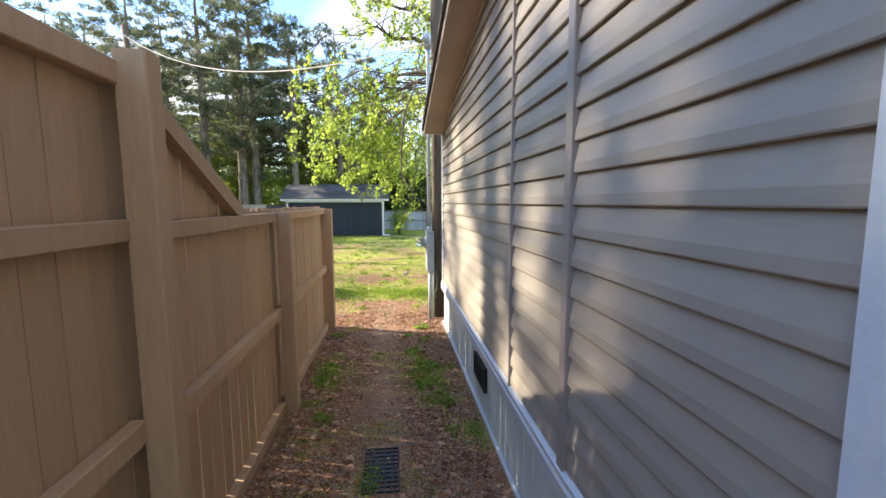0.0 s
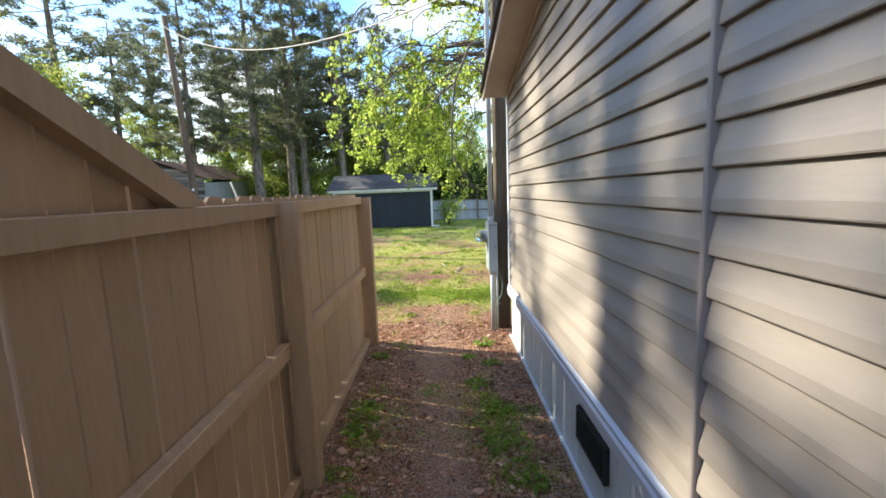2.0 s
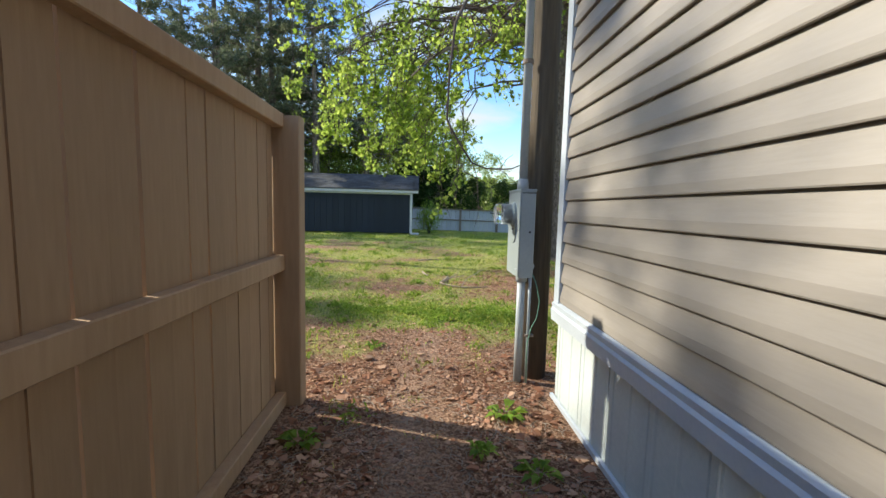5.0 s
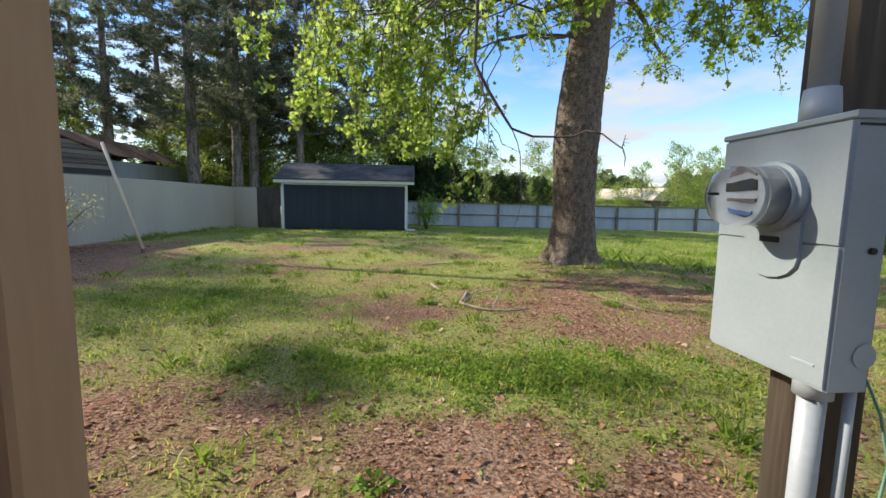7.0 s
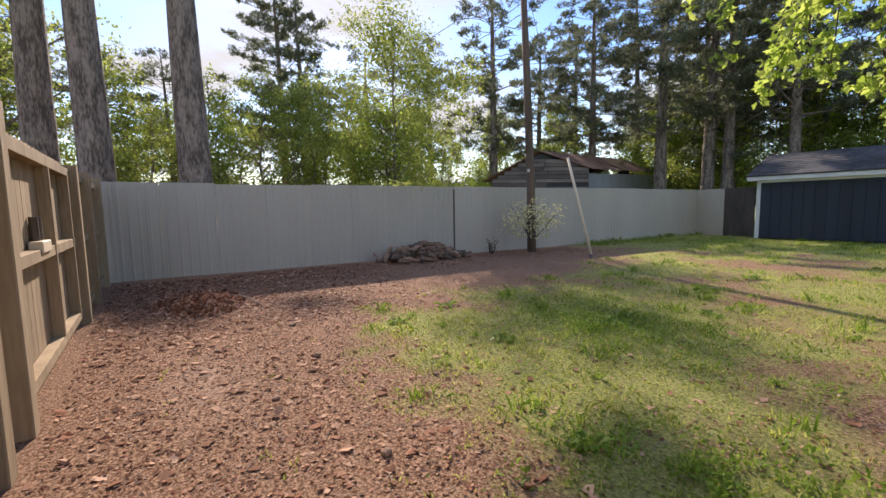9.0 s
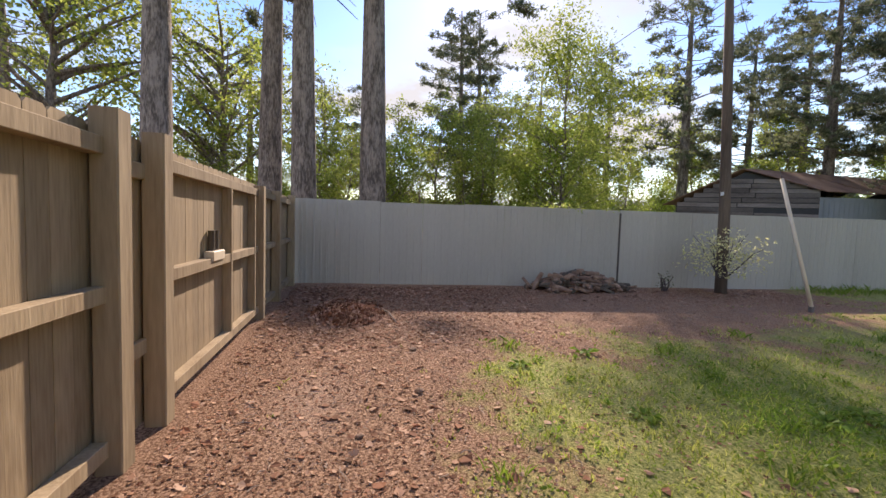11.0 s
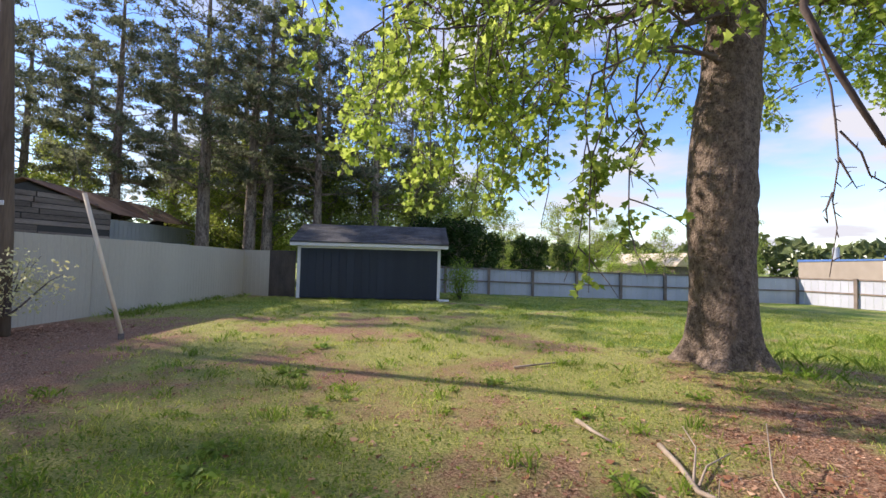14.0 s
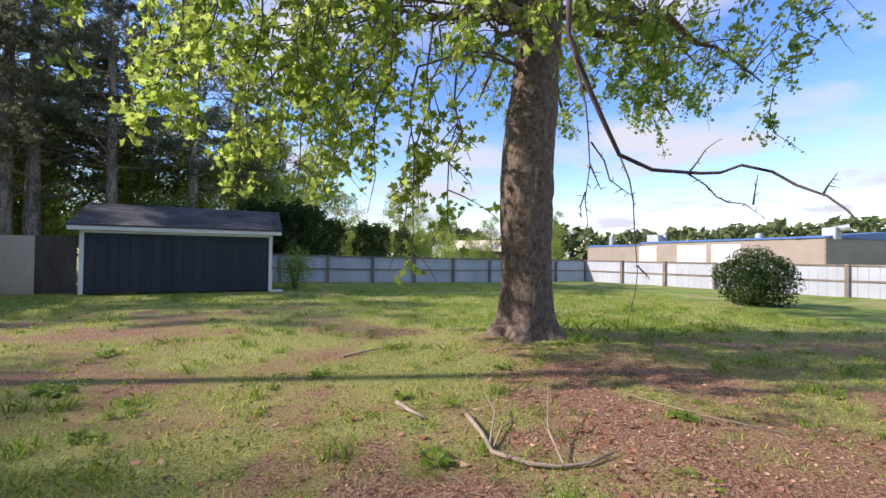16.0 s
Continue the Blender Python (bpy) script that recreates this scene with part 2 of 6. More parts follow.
SOIL_A, SOIL_B = (0.22, 0.10, 0.05), (0.50, 0.29, 0.175)
LITTER_A, LITTER_B = (0.085, 0.038, 0.022), (0.62, 0.40, 0.27)
GRASS_A, GRASS_B = (0.07, 0.12, 0.015), (0.56, 0.52, 0.20)
TRODDEN = (0.52, 0.37, 0.28)
M = {
    "ground": ground_material(),
    "fence_paint": material("brown_fence_paint", (0.34, 0.215, 0.125), (0.44, 0.295, 0.18), 0.75, 2.0, 40, 0.25, stretch=(1, 1, 0.12), vary=0.10),
    "fence_back": material("weathered_tan_wood", (0.22, 0.15, 0.082), (0.43, 0.325, 0.20), 0.85, 3.0, 50, 0.3, stretch=(1, 1, 0.1), vary=0.15),
    "siding": material("taupe_vinyl_siding", (0.285, 0.255, 0.222), (0.32, 0.285, 0.25), 0.5, 1.5, 90, 0.04, stretch=(1, 0.15, 1), vary=0.03),
    "trim_taupe": material("taupe_vinyl_trim", (0.27, 0.235, 0.22), (0.30, 0.265, 0.25), 0.45, 2, 60, 0.03, vary=0),
    "white_trim": material("pale_blue_white_trim", (0.50, 0.56, 0.62), (0.60, 0.65, 0.70), 0.4, 2, 60, 0.03, vary=0.02),
    "skirt": material("pale_grey_skirting", (0.50, 0.56, 0.56), (0.62, 0.67, 0.66), 0.45, 2, 50, 0.04, vary=0.04),
    "soffit": material("beige_soffit", (0.36, 0.29, 0.235), (0.42, 0.345, 0.28), 0.6, 2, 50, 0.05, vary=0),
    "shingle": material("grey_shingle", (0.035, 0.038, 0.042), (0.09, 0.092, 0.095), 0.95, 1.2, 70, 0.5, vary=0.3),
    "house_roof": material("brown_shingle", (0.06, 0.05, 0.045), (0.1, 0.09, 0.08), 0.95, 1.2, 70, 0.5, vary=0.3),
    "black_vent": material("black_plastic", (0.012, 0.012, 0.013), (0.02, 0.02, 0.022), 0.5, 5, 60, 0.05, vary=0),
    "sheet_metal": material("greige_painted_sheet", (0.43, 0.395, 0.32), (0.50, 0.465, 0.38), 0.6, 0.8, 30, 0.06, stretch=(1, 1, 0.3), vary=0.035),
    "dark_sheet": material("dark_brown_sheet", (0.045, 0.036, 0.03), (0.11, 0.09, 0.075), 0.8, 2.5, 30, 0.1, stretch=(1, 1, 0.3), vary=0.1),
    "white_metal": material("white_sheet_panel", (0.38, 0.42, 0.47), (0.48, 0.51, 0.56), 0.55, 0.8, 30, 0.05, vary=0.05),
    "post_wood": material("weathered_post_wood", (0.16, 0.125, 0.10), (0.28, 0.235, 0.195), 0.9, 3, 40, 0.3, vary=0.15),
    "navy": material("navy_board", (0.020, 0.027, 0.042), (0.028, 0.037, 0.055), 0.7, 2, 60, 0.15, stretch=(1, 1, 0.1), vary=0.12),
    "shed_white": material("white_painted_board", (0.66, 0.68, 0.70), (0.78, 0.79, 0.80), 0.5, 3, 60, 0.05, vary=0),
    "pole_wood": material("creosoted_pole", (0.06, 0.045, 0.030), (0.15, 0.115, 0.08), 0.85, 4, 45, 0.5, stretch=(1, 1, 0.08), vary=0.05),
    "brown_pole": material("weathered_brown_pole", (0.085, 0.06, 0.042), (0.19, 0.14, 0.10), 0.9, 4, 45, 0.4, stretch=(1, 1, 0.08), vary=0),
    "grey_box": material("grey_enamel", (0.30, 0.35, 0.36), (0.35, 0.40, 0.41), 0.38, 3, 70, 0.03, vary=0),
    "conduit": material("grey_conduit", (0.36, 0.40, 0.42), (0.44, 0.48, 0.50), 0.4, 3, 60, 0.03, vary=0),
    "bark": material("pine_bark", (0.11, 0.088, 0.07), (0.36, 0.30, 0.245), 0.95, 6, 24, 1.0, stretch=(1, 1, 0.28), vary=0.1, depth=0.05, low=0.40, high=0.60, fine_mix=0.45),
    "syc_bark": material("sycamore_bark", (0.075, 0.052, 0.038), (0.30, 0.235, 0.185), 0.95, 15, 48, 1.0, stretch=(1, 1, 0.65), vary=0, depth=0.05, low=0.36, high=0.64, fine_mix=0.45),
    "twig": material("dark_twig", (0.07, 0.05, 0.045), (0.13, 0.10, 0.09), 0.9, 8, 60, 0.3, vary=0.1),
    "dead_stick": material("dead_stick", (0.26, 0.20, 0.15), (0.42, 0.35, 0.28), 0.9, 8, 60, 0.3, vary=0.1),
    "cream_metal": material("cream_sheet_wall", (0.26, 0.215, 0.175), (0.31, 0.26, 0.215), 0.5, 0.5, 20, 0.05, vary=0.02),
    "blue_roof": material("blue_metal_roof", (0.06, 0.13, 0.34), (0.08, 0.17, 0.40), 0.4, 0.5, 20, 0.05, vary=0),
    "grey_wood": material("grey_weathered_board", (0.10, 0.085, 0.075), (0.24, 0.21, 0.19), 0.95, 3, 40, 0.4, stretch=(0.2, 0.2, 1), vary=0.3),
    "rotten": material("rotten_wood", (0.15, 0.08, 0.05), (0.38, 0.25, 0.17), 0.95, 5, 40, 0.6, vary=0.3),
    "rust": material("rusty_sheet", (0.13, 0.06, 0.035), (0.25, 0.15, 0.10), 0.8, 1.5, 25, 0.2, vary=0.15),
    "galv": material("galvanised_sheet", (0.33, 0.36, 0.38), (0.46, 0.49, 0.51), 0.5, 1, 25, 0.1, metal=0.3, vary=0.06),
    "wire": material("pale_cable", (0.45, 0.44, 0.40), (0.55, 0.53, 0.5), 0.6, 5, 50, 0.0, vary=0),
    "dark_wire": material("dark_cable", (0.05, 0.05, 0.05), (0.07, 0.07, 0.07), 0.6, 5, 50, 0.0, vary=0),
    "green_wire": material("green_cable", (0.12, 0.28, 0.2), (0.15, 0.33, 0.24), 0.6, 5, 50, 0.0, vary=0),
    "guard": material("yellowed_guard", (0.66, 0.54, 0.38), (0.76, 0.64, 0.48), 0.6, 5, 50, 0.05, vary=0),
    "syc_leaf": leaf_material("sycamore_leaf", (0.12, 0.205, 0.028), (0.37, 0.48, 0.11), 0.58),
    "pine_leaf": leaf_material("pine_needles", (0.075, 0.10, 0.06), (0.21, 0.235, 0.145), 0.4, 0.6),
    "young_leaf": leaf_material("young_leaf", (0.125, 0.19, 0.035), (0.33, 0.39, 0.10), 0.5),
    "shrub_leaf": leaf_material("shrub_leaf", (0.018, 0.04, 0.010), (0.055, 0.10, 0.025), 0.2, 0.7),
    "pale_leaf": leaf_material("pale_leaf", (0.52, 0.51, 0.22), (0.78, 0.76, 0.44), 0.5),
    "grass": leaf_material("grass_blade", (0.12, 0.19, 0.02), (0.52, 0.54, 0.15), 0.4),
    "weed": leaf_material("weed_leaf", (0.09, 0.175, 0.02), (0.25, 0.36, 0.06), 0.4),
    "dead_leaf": leaf_material("dead_leaf", (0.11, 0.055, 0.033), (0.58, 0.38, 0.26), 0.1, 0.85, (0.31, 0.145, 0.085)),
    "glass": None,
}
gm = bpy.data.materials.new("clear_glass")
gm.use_nodes = True
gb = gm.node_tree.nodes["Principled BSDF"]
gb.inputs["Base Color"].default_value = (0.9, 0.95, 0.95, 1)
gb.inputs["Roughness"].default_value = 0.03
gb.inputs["Transmission Weight"].default_value = 1.0
M["glass"] = gm


# ---- building helpers ----
INV = {}


class Geo:
    """Collects corners and faces of one mesh."""

    def __init__(self):
        self.v, self.f = [], []

    def face(self, *pts):
        n = len(self.v)
        self.v += [tuple(p) for p in pts]
        self.f.append(tuple(range(n, n + len(pts))))
        return self

    def box(self, x0, y0, z0, x1, y1, z1, c=0.0):
        """A box; c: how far its long edges along the longest side are cut."""
        if c <= 0:
            n = len(self.v)
            self.v += [(x0, y0, z0), (x1, y0, z0), (x1, y1, z0), (x0, y1, z0), (x0, y0, z1), (x1, y0, z1), (x1, y1, z1), (x0, y1, z1)]
            self.f += [tuple(n + i for i in q) for q in ((0, 3, 2, 1), (4, 5, 6, 7), (0, 1, 5, 4), (1, 2, 6, 5), (2, 3, 7, 6), (3, 0, 4, 7))]
            return self
        d = (x1 - x0, y1 - y0, z1 - z0)
        ax = max(range(3), key=lambda i: d[i])
        u, w = [i for i in range(3) if i != ax]
        lo, hi = (x0, y0, z0), (x1, y1, z1)
        ring = [(lo[u] + c, lo[w]), (hi[u] - c, lo[w]), (hi[u], lo[w] + c), (hi[u], hi[w] - c), (hi[u] - c, hi[w]), (lo[u] + c, hi[w]), (lo[u], hi[w] - c), (lo[u], lo[w] + c)]
        n = len(self.v)
        for a in (lo[ax], hi[ax]):
            for p, q in ring:
                co = [0, 0, 0]
                co[ax], co[u], co[w] = a, p, q
                self.v.append(tuple(co))
        self.f += [tuple(n + 7 - i for i in range(8)), tuple(n + 8 + i for i in range(8))]
        self.f += [(n + i, n + (i + 1) % 8, n + 8 + (i + 1) % 8, n + 8 + i) for i in range(8)]
        return self

    def tube(self, pts, radii, sides=8, cap=True, bumpy=0.0, rng=None):
        pts = [Vector(p) for p in pts]
        if not hasattr(radii, "__len__"):
            radii = [radii] * len(pts)
        n = len(self.v)
        prev = None
        for i, p in enumerate(pts):
            d = (pts[min(i + 1, len(pts) - 1)] - pts[max(i - 1, 0)]).normalized()
            if prev is None:
                a = d.orthogonal().normalized()
            else:
                a = (prev - d * prev.dot(d))
                a = a.normalized() if a.length > 1e-5 else d.orthogonal().normalized()
            prev = a
            b = d.cross(a)
            for k in range(sides):
                t = 2 * math.pi * k / sides
                r = radii[i] * (1 + (rng.uniform(-bumpy, bumpy) if rng else 0))
                self.v.append(tuple(p + (a * math.cos(t) + b * math.sin(t)) * r))
        for i in range(len(pts) - 1):
            for k in range(sides):
                k2 = (k + 1) % sides
                self.f.append((n + i * sides + k, n + i * sides + k2, n + (i + 1) * sides + k2, n + (i + 1) * sides + k))
        if cap:
            self.f.append(tuple(n + sides - 1 - k for k in range(sides)))
            self.f.append(tuple(n + (len(pts) - 1) * sides + k for k in range(sides)))
        return self

    def prism(self, ring, axis, a, b):
        """A flat outline (two coordinates in the order of the axes left) drawn out along an axis from a to b."""
        n, k = len(self.v), len(ring)
        for s in (a, b):
            for p, q in ring:
                co = [p, q]
                co.insert(axis, s)
                self.v.append(tuple(co))
        self.f += [tuple(range(n + k - 1, n - 1, -1)), tuple(range(n + k, n + 2 * k))]
        self.f += [(n + i, n + (i + 1) % k, n + k + (i + 1) % k, n + k + i) for i in range(k)]
        return self

    def mesh(self, name, mat, smooth=False, fix=True):
        me = bpy.data.meshes.new(name)
        me.from_pydata(self.v, [], self.f)
        if fix and len(self.f) < 20000:
            bm = bmesh.new()
            bm.from_mesh(me)
            bmesh.ops.recalc_face_normals(bm, faces=bm.faces)
            bm.to_mesh(me)
            bm.free()
        me.materials.append(mat)
        if smooth:
            me.polygons.foreach_set("use_smooth", [True] * len(me.polygons))
        me.update()
        return me


def thing(name, base, label, category, group="", kind=""):
    ob = new(name)
    ob.empty_display_size = 0.1
    ob.location = base
    INV[ob.name] = Matrix.Translation(base).inverted()
    return tagged(ob, label, category, group, kind)


def part(name, geo, mat, parent, label="", smooth=False, kind="", at=None):
    """One mesh object under a thing, or under a part of it; geo is in world places, or round the origin when at is given."""
    me = geo if isinstance(geo, bpy.types.Mesh) else geo.mesh(name, mat, smooth)
    ob = new(name, me)
    if parent is not None:
        ob.parent = parent
        if parent.name in INV:
            ob.matrix_parent_inverse = INV[parent.name]
    if at is not None:
        ob.location = at
    return tagged(ob, label, "", "", kind)


def structure(name, geo, mat, label="", smooth=False, category=""):
    me = geo if isinstance(geo, bpy.types.Mesh) else geo.mesh(name, mat, smooth)
    return tagged(new(name, me), label, category, "", "structure")


def sstep(a, b, x):
    t = min(max((x - a) / (b - a), 0), 1)
    return t * t * (3 - 2 * t)


def ground_z(x, y):
    return -0.2 * sstep(20, 45, x + y) + 0.012 * noise.noise((x * 0.7, y * 0.7, 0)) + 0.12 * math.exp(-((x - 3.0) ** 2 + (y - 14.5) ** 2) / 1.6)


def grass_amount(x, y):
    """How grassy the ground is there, 0 to 1."""
    n = noise.noise((x * 0.55, y * 0.55, 3.1)) * 0.5 + noise.noise((x * 1.7, y * 1.7, 7.7)) * 0.42 + noise.noise((x * 4.2, y * 4.2, 1.3)) * 0.22
    g = 0.66 + n * 1.1
    g -= 0.95 * sstep(-4.0, -7.0, x + 0.2 * (y - 12)) * sstep(20, 16, y)       # along the long fence
    g -= 0.8 * sstep(9.8, 8.2, y) * sstep(-0.9, -2.4, x)                       # by the corner
    g -= 0.42 * math.exp(-((x - 1.4) ** 2 / 3.4 + (y - 11.4) ** 2 / 1.3))       # under the tree
    g -= 0.4 * math.exp(-((x - 2.9) ** 2 / 1.8 + (y - 12.5) ** 2 / 1.1))
    g -= 0.5 * math.exp(-((x + 0.1) ** 2 / 1.4 + (y - 8.1) ** 2 / 0.3))
    for cx, cy, w, d, a in ((0.5, 9.1, 1.3, 0.22, 0.7), (-0.8, 9.45, 0.7, 0.12, 0.5), (-2.7, 11.2, 2.0, 0.7, 0.3), (-4.4, 9.8, 0.4, 0.2, 0.35), (0.7, 7.5, 0.15, 0.3, 0.4)):
        g += a * math.exp(-((x - cx) ** 2 / w + (y - cy) ** 2 / d))
    if y < 8.0 and -1.2 < x < 1.0:
        g = 0.08 + n * 1.5 + 0.45 * math.exp(-((x - 0.42) / 0.22) ** 2) * sstep(3.4, 4.3, y) + 0.42 * math.exp(-((x + 0.66) / 0.16) ** 2) * sstep(2.8, 3.8, y)
    g = min(max(g, 0), 1)
    lush = sstep(14.2, 16.5, y + 0.35 * (x - 3)) * sstep(0.5, 3.0, x) + 0.9 * sstep(19.5, 22, y)
    lush += 0.8 * math.exp(-((x - 0.5) ** 2 / 1.3 + (y - 9.1) ** 2 / 0.25)) + 0.5 * math.exp(-((x + 3.2) ** 2 / 2.0 + (y - 11.6) ** 2 / 0.6))
    return g + min(lush, 1) * min(1, 1.4 * g)


def build_ground():
    def axis(lo, hi, fine_lo, fine_hi, step):
        a = list(np.arange(fine_lo, fine_hi + 1e-6, step))
        d, p = step, fine_lo
        left = []
        while p > lo:
            d *= 1.5
            p -= d
            left.append(max(p, lo))
        d, p = step, fine_hi
        right = []
        while p < hi:
            d *= 1.5
            p += d
            right.append(min(p, hi))
        return left[::-1] + a + right
    xs, ys = axis(-900, 900, -11, 16, 0.2), axis(-900, 900, -1, 32, 0.2)
    g = Geo()
    att, tro = [], []
    for y in ys:
        for x in xs:
            g.v.append((x, y, ground_z(x, y)))
            att.append(grass_amount(x, y))
            tro.append(0.9 * math.exp(-((x + 3.9) ** 2 / 0.45 + (y - 7.75) ** 2 / 0.08)) + 0.75 * math.exp(-((x + 0.1 + 0.08 * math.sin(y * 1.3)) / 0.16) ** 2) * sstep(9.5, 7.5, y) * sstep(1.5, 3, y))
    nx = len(xs)
    g.f = [(j * nx + i, j * nx + i + 1, (j + 1) * nx + i + 1, (j + 1) * nx + i) for j in range(len(ys) - 1) for i in range(nx - 1)]
    me = g.mesh("ground", M["ground"], True, False)
    for nm, vals in (("grass", att), ("trodden", tro)):
        a = me.attributes.new(nm, "FLOAT", "POINT")
        a.data.foreach_set("value", vals)
    structure("ground", me, None, "patchy lawn worn to red-brown soil and leaf litter", category="ground")


build_ground()

# ---- the house: gable wall, skirting, rake ----
WX, SID0, COURSE = 0.872, 0.70, 0.1378
RIDGE_Y = 2.9


def rake_z(y):
    return 3.01 + 0.2145 * (6.85 - y) if y > RIDGE_Y else 3.01 + 0.2145 * (6.85 - RIDGE_Y) - 0.2145 * (RIDGE_Y - y)


def build_house():
    g = Geo()
    y0, y1 = -1.2, 6.77
    g.prism([(y0, 0.0), (y1, 0.0), (y1, rake_z(y1) - 0.02), (RIDGE_Y, rake_z(RIDGE_Y) - 0.02), (y0, rake_z(y0) - 0.02)], 0, WX + 0.02, WX + 7)
    wall = structure("wall_gable", g, M["trim_taupe"], "gable wall clad in taupe vinyl siding", category="wall")
    # roof: two slopes with an overhang, soffit and fascia
    r = Geo()
    for a, b in ((RIDGE_Y, 6.90), (RIDGE_Y, y0 - 0.2)):
        za, zb = rake_z(a), rake_z(b)
        r.prism([(a, za + 0.06), (b, zb + 0.06), (b, zb + 0.12), (a, za + 0.12)], 0, WX - 0.34, WX + 7.3)
    structure("house_roof", r, M["house_roof"], "shallow shingled roof of the house", category="roof")
    s = Geo()
    for a, b in ((RIDGE_Y, 6.88), (RIDGE_Y, y0 - 0.2)):
        za, zb = rake_z(a), rake_z(b)
        s.prism([(a, za), (b, zb), (b, zb + 0.055), (a, za + 0.055)], 0, WX - 0.28, WX + 0.02)
    structure("soffit", s, M["soffit"], "beige soffit under the rake", category="soffit")
    f = Geo()
    for a, b in ((RIDGE_Y, 6.90), (RIDGE_Y, y0 - 0.2)):
        za, zb = rake_z(a), rake_z(b)
        f.prism([(a, za - 0.03), (b, zb - 0.03), (b, zb + 0.125), (a, za + 0.125)], 0, WX - 0.31, WX - 0.283)
    structure("fascia", f, M["soffit"], "beige fascia board on the rake", category="trim")
    t = Geo()
    for a, b in ((RIDGE_Y, 6.79), (RIDGE_Y, y0)):
        za, zb = rake_z(a), rake_z(b)
        t.prism([(a, za - 0.05), (b, zb - 0.05), (b, zb - 0.003), (a, za - 0.003)], 0, WX - 0.028, WX + 0.018)
    structure("rake_trim", t, M["soffit"], "narrow trim where siding meets the soffit", category="trim")
    c = Geo()
    c.prism([(WX - 0.03, 6.79), (WX + 0.06, 6.79), (WX + 0.06, 6.885), (WX - 0.03, 6.885)], 2, SID0 - 0.07, rake_z(6.8) - 0.01)
    structure("corner_trim", c, M["white_trim"], "pale corner trim of the house", category="trim")
    d = Geo()
    d.box(WX - 0.034, 0.755, 0.3, WX + 0.03, 0.86, 3.1)
    structure("door_trim", d, M["white_trim"], "pale blue-white trim beside the side door", category="trim")
    for ya, yb in ((2.022, 2.091), (2.948, 2.969)):
        q = Geo()
        q.box(WX - 0.036, ya, SID0 - 0.02, WX + 0.01, yb, rake_z(ya) - 0.03, 0.004)
        structure("seam_trim", q, M["trim_taupe"], "vertical taupe joining strip", category="trim")
    return wall


WALL = build_house()


def build_skirt():
    g = Geo()
    ring = []
    y, k = -1.2, 0
    while y < 6.86:
        ring += [(WX - 0.002, y), (WX - 0.0065, y + 0.009), (WX - 0.0065, y + 0.019), (WX - 0.002, y + 0.028)]
        if k % 2:
            ring += [(WX - 0.002, y + 0.05), (WX + 0.004, y + 0.056), (WX + 0.004, y + 0.066), (WX - 0.002, y + 0.072)]
        y += 0.205 if k % 2 else 0.165
        k += 1
    n = len(g.v)
    for z in (0.0, SID0 - 0.05):
        for x, yy in ring:
            g.v.append((x, yy, z))
    k = len(ring)
    g.f = [(i, i + 1, k + i + 1, k + i) for i in range(k - 1)]
    g.box(WX + 0.003, -1.2, 0.0, WX + 0.018, 6.86, SID0 - 0.05)
    structure("skirting", g, M["skirt"], "ribbed pale grey skirting under the siding", category="skirting")
    for a, b, dz in ((-1.2, 1.93, 0.0), (1.935, 2.943, -0.006), (2.948, 6.875, 0.0)):
        t = Geo()
        t.prism([(WX - 0.02, SID0 - 0.14 + dz), (WX - 0.045, SID0 - 0.135 + dz), (WX - 0.052, SID0 - 0.06 + dz), (WX - 0.042, SID0 - 0.045 + dz), (WX - 0.046, SID0 - 0.015 + dz), (WX - 0.02, SID0 - 0.005 + dz), (WX + 0.0, SID0 - 0.005 + dz), (WX + 0.0, SID0 - 0.14 + dz)], 1, a, b)
        structure("skirting_trim", t, M["white_trim"], "pale metal cap strip over the skirting", category="trim")
    e = Geo()
    e.box(WX - 0.03, 2.1, 0.0, WX - 0.008, 6.87, 0.03)
    structure("skirting_sill", e, M["white_trim"], "white strip along the foot of the skirting", category="trim")
    v = thing("foundation_vent", (WX - 0.02, 3.93, 0.28), "black plastic vent grid in the pale skirting", "vent")
    f = Geo()
    ya, yb, za, zb = 3.71, 4.18, 0.27, 0.49
    for bx in ((ya, za, yb, za + 0.022), (ya, zb - 0.022, yb, zb), (ya, za + 0.022, ya + 0.022, zb - 0.022), (yb - 0.022, za + 0.022, yb, zb - 0.022)):
        f.box(WX - 0.035, bx[0], bx[1], WX - 0.004, bx[2], bx[3])
    part("frame", f, M["black_vent"], v)
    b = Geo()
    b.box(WX - 0.016, ya + 0.02, za + 0.02, WX - 0.006, yb - 0.02, zb - 0.02)
    part("backing", b, M["black_vent"], v)
    for i in range(5):
        z = za + 0.04 + i * 0.032
        part("slat", Geo().box(WX - 0.03, ya + 0.022, z, WX - 0.018, yb - 0.022, z + 0.01), M["black_vent"], v)
    for i in range(12):
        y = ya + 0.05 + i * 0.031
        part("bar", Geo().box(WX - 0.034, y, za + 0.022, WX - 0.0305, y + 0.007, zb - 0.022), M["black_vent"], v)


build_skirt()


# ---- fences ----
def picket_mesh(h, w=0.14, t=0.016, ear=0.025, mat=None, axis="y"):
    """A dog-eared picket round the origin, standing, wide along the axis."""
    g = Geo()
    ring = [(-w / 2, 0), (w / 2, 0), (w / 2, h - ear), (w / 2 - ear, h), (-w / 2 + ear, h), (-w / 2, h - ear)]
    if axis == "y":
        g.prism(ring, 0, -t, 0)
    else:
        g.prism(ring, 1, -t, 0)
    return g.mesh("picket", mat)


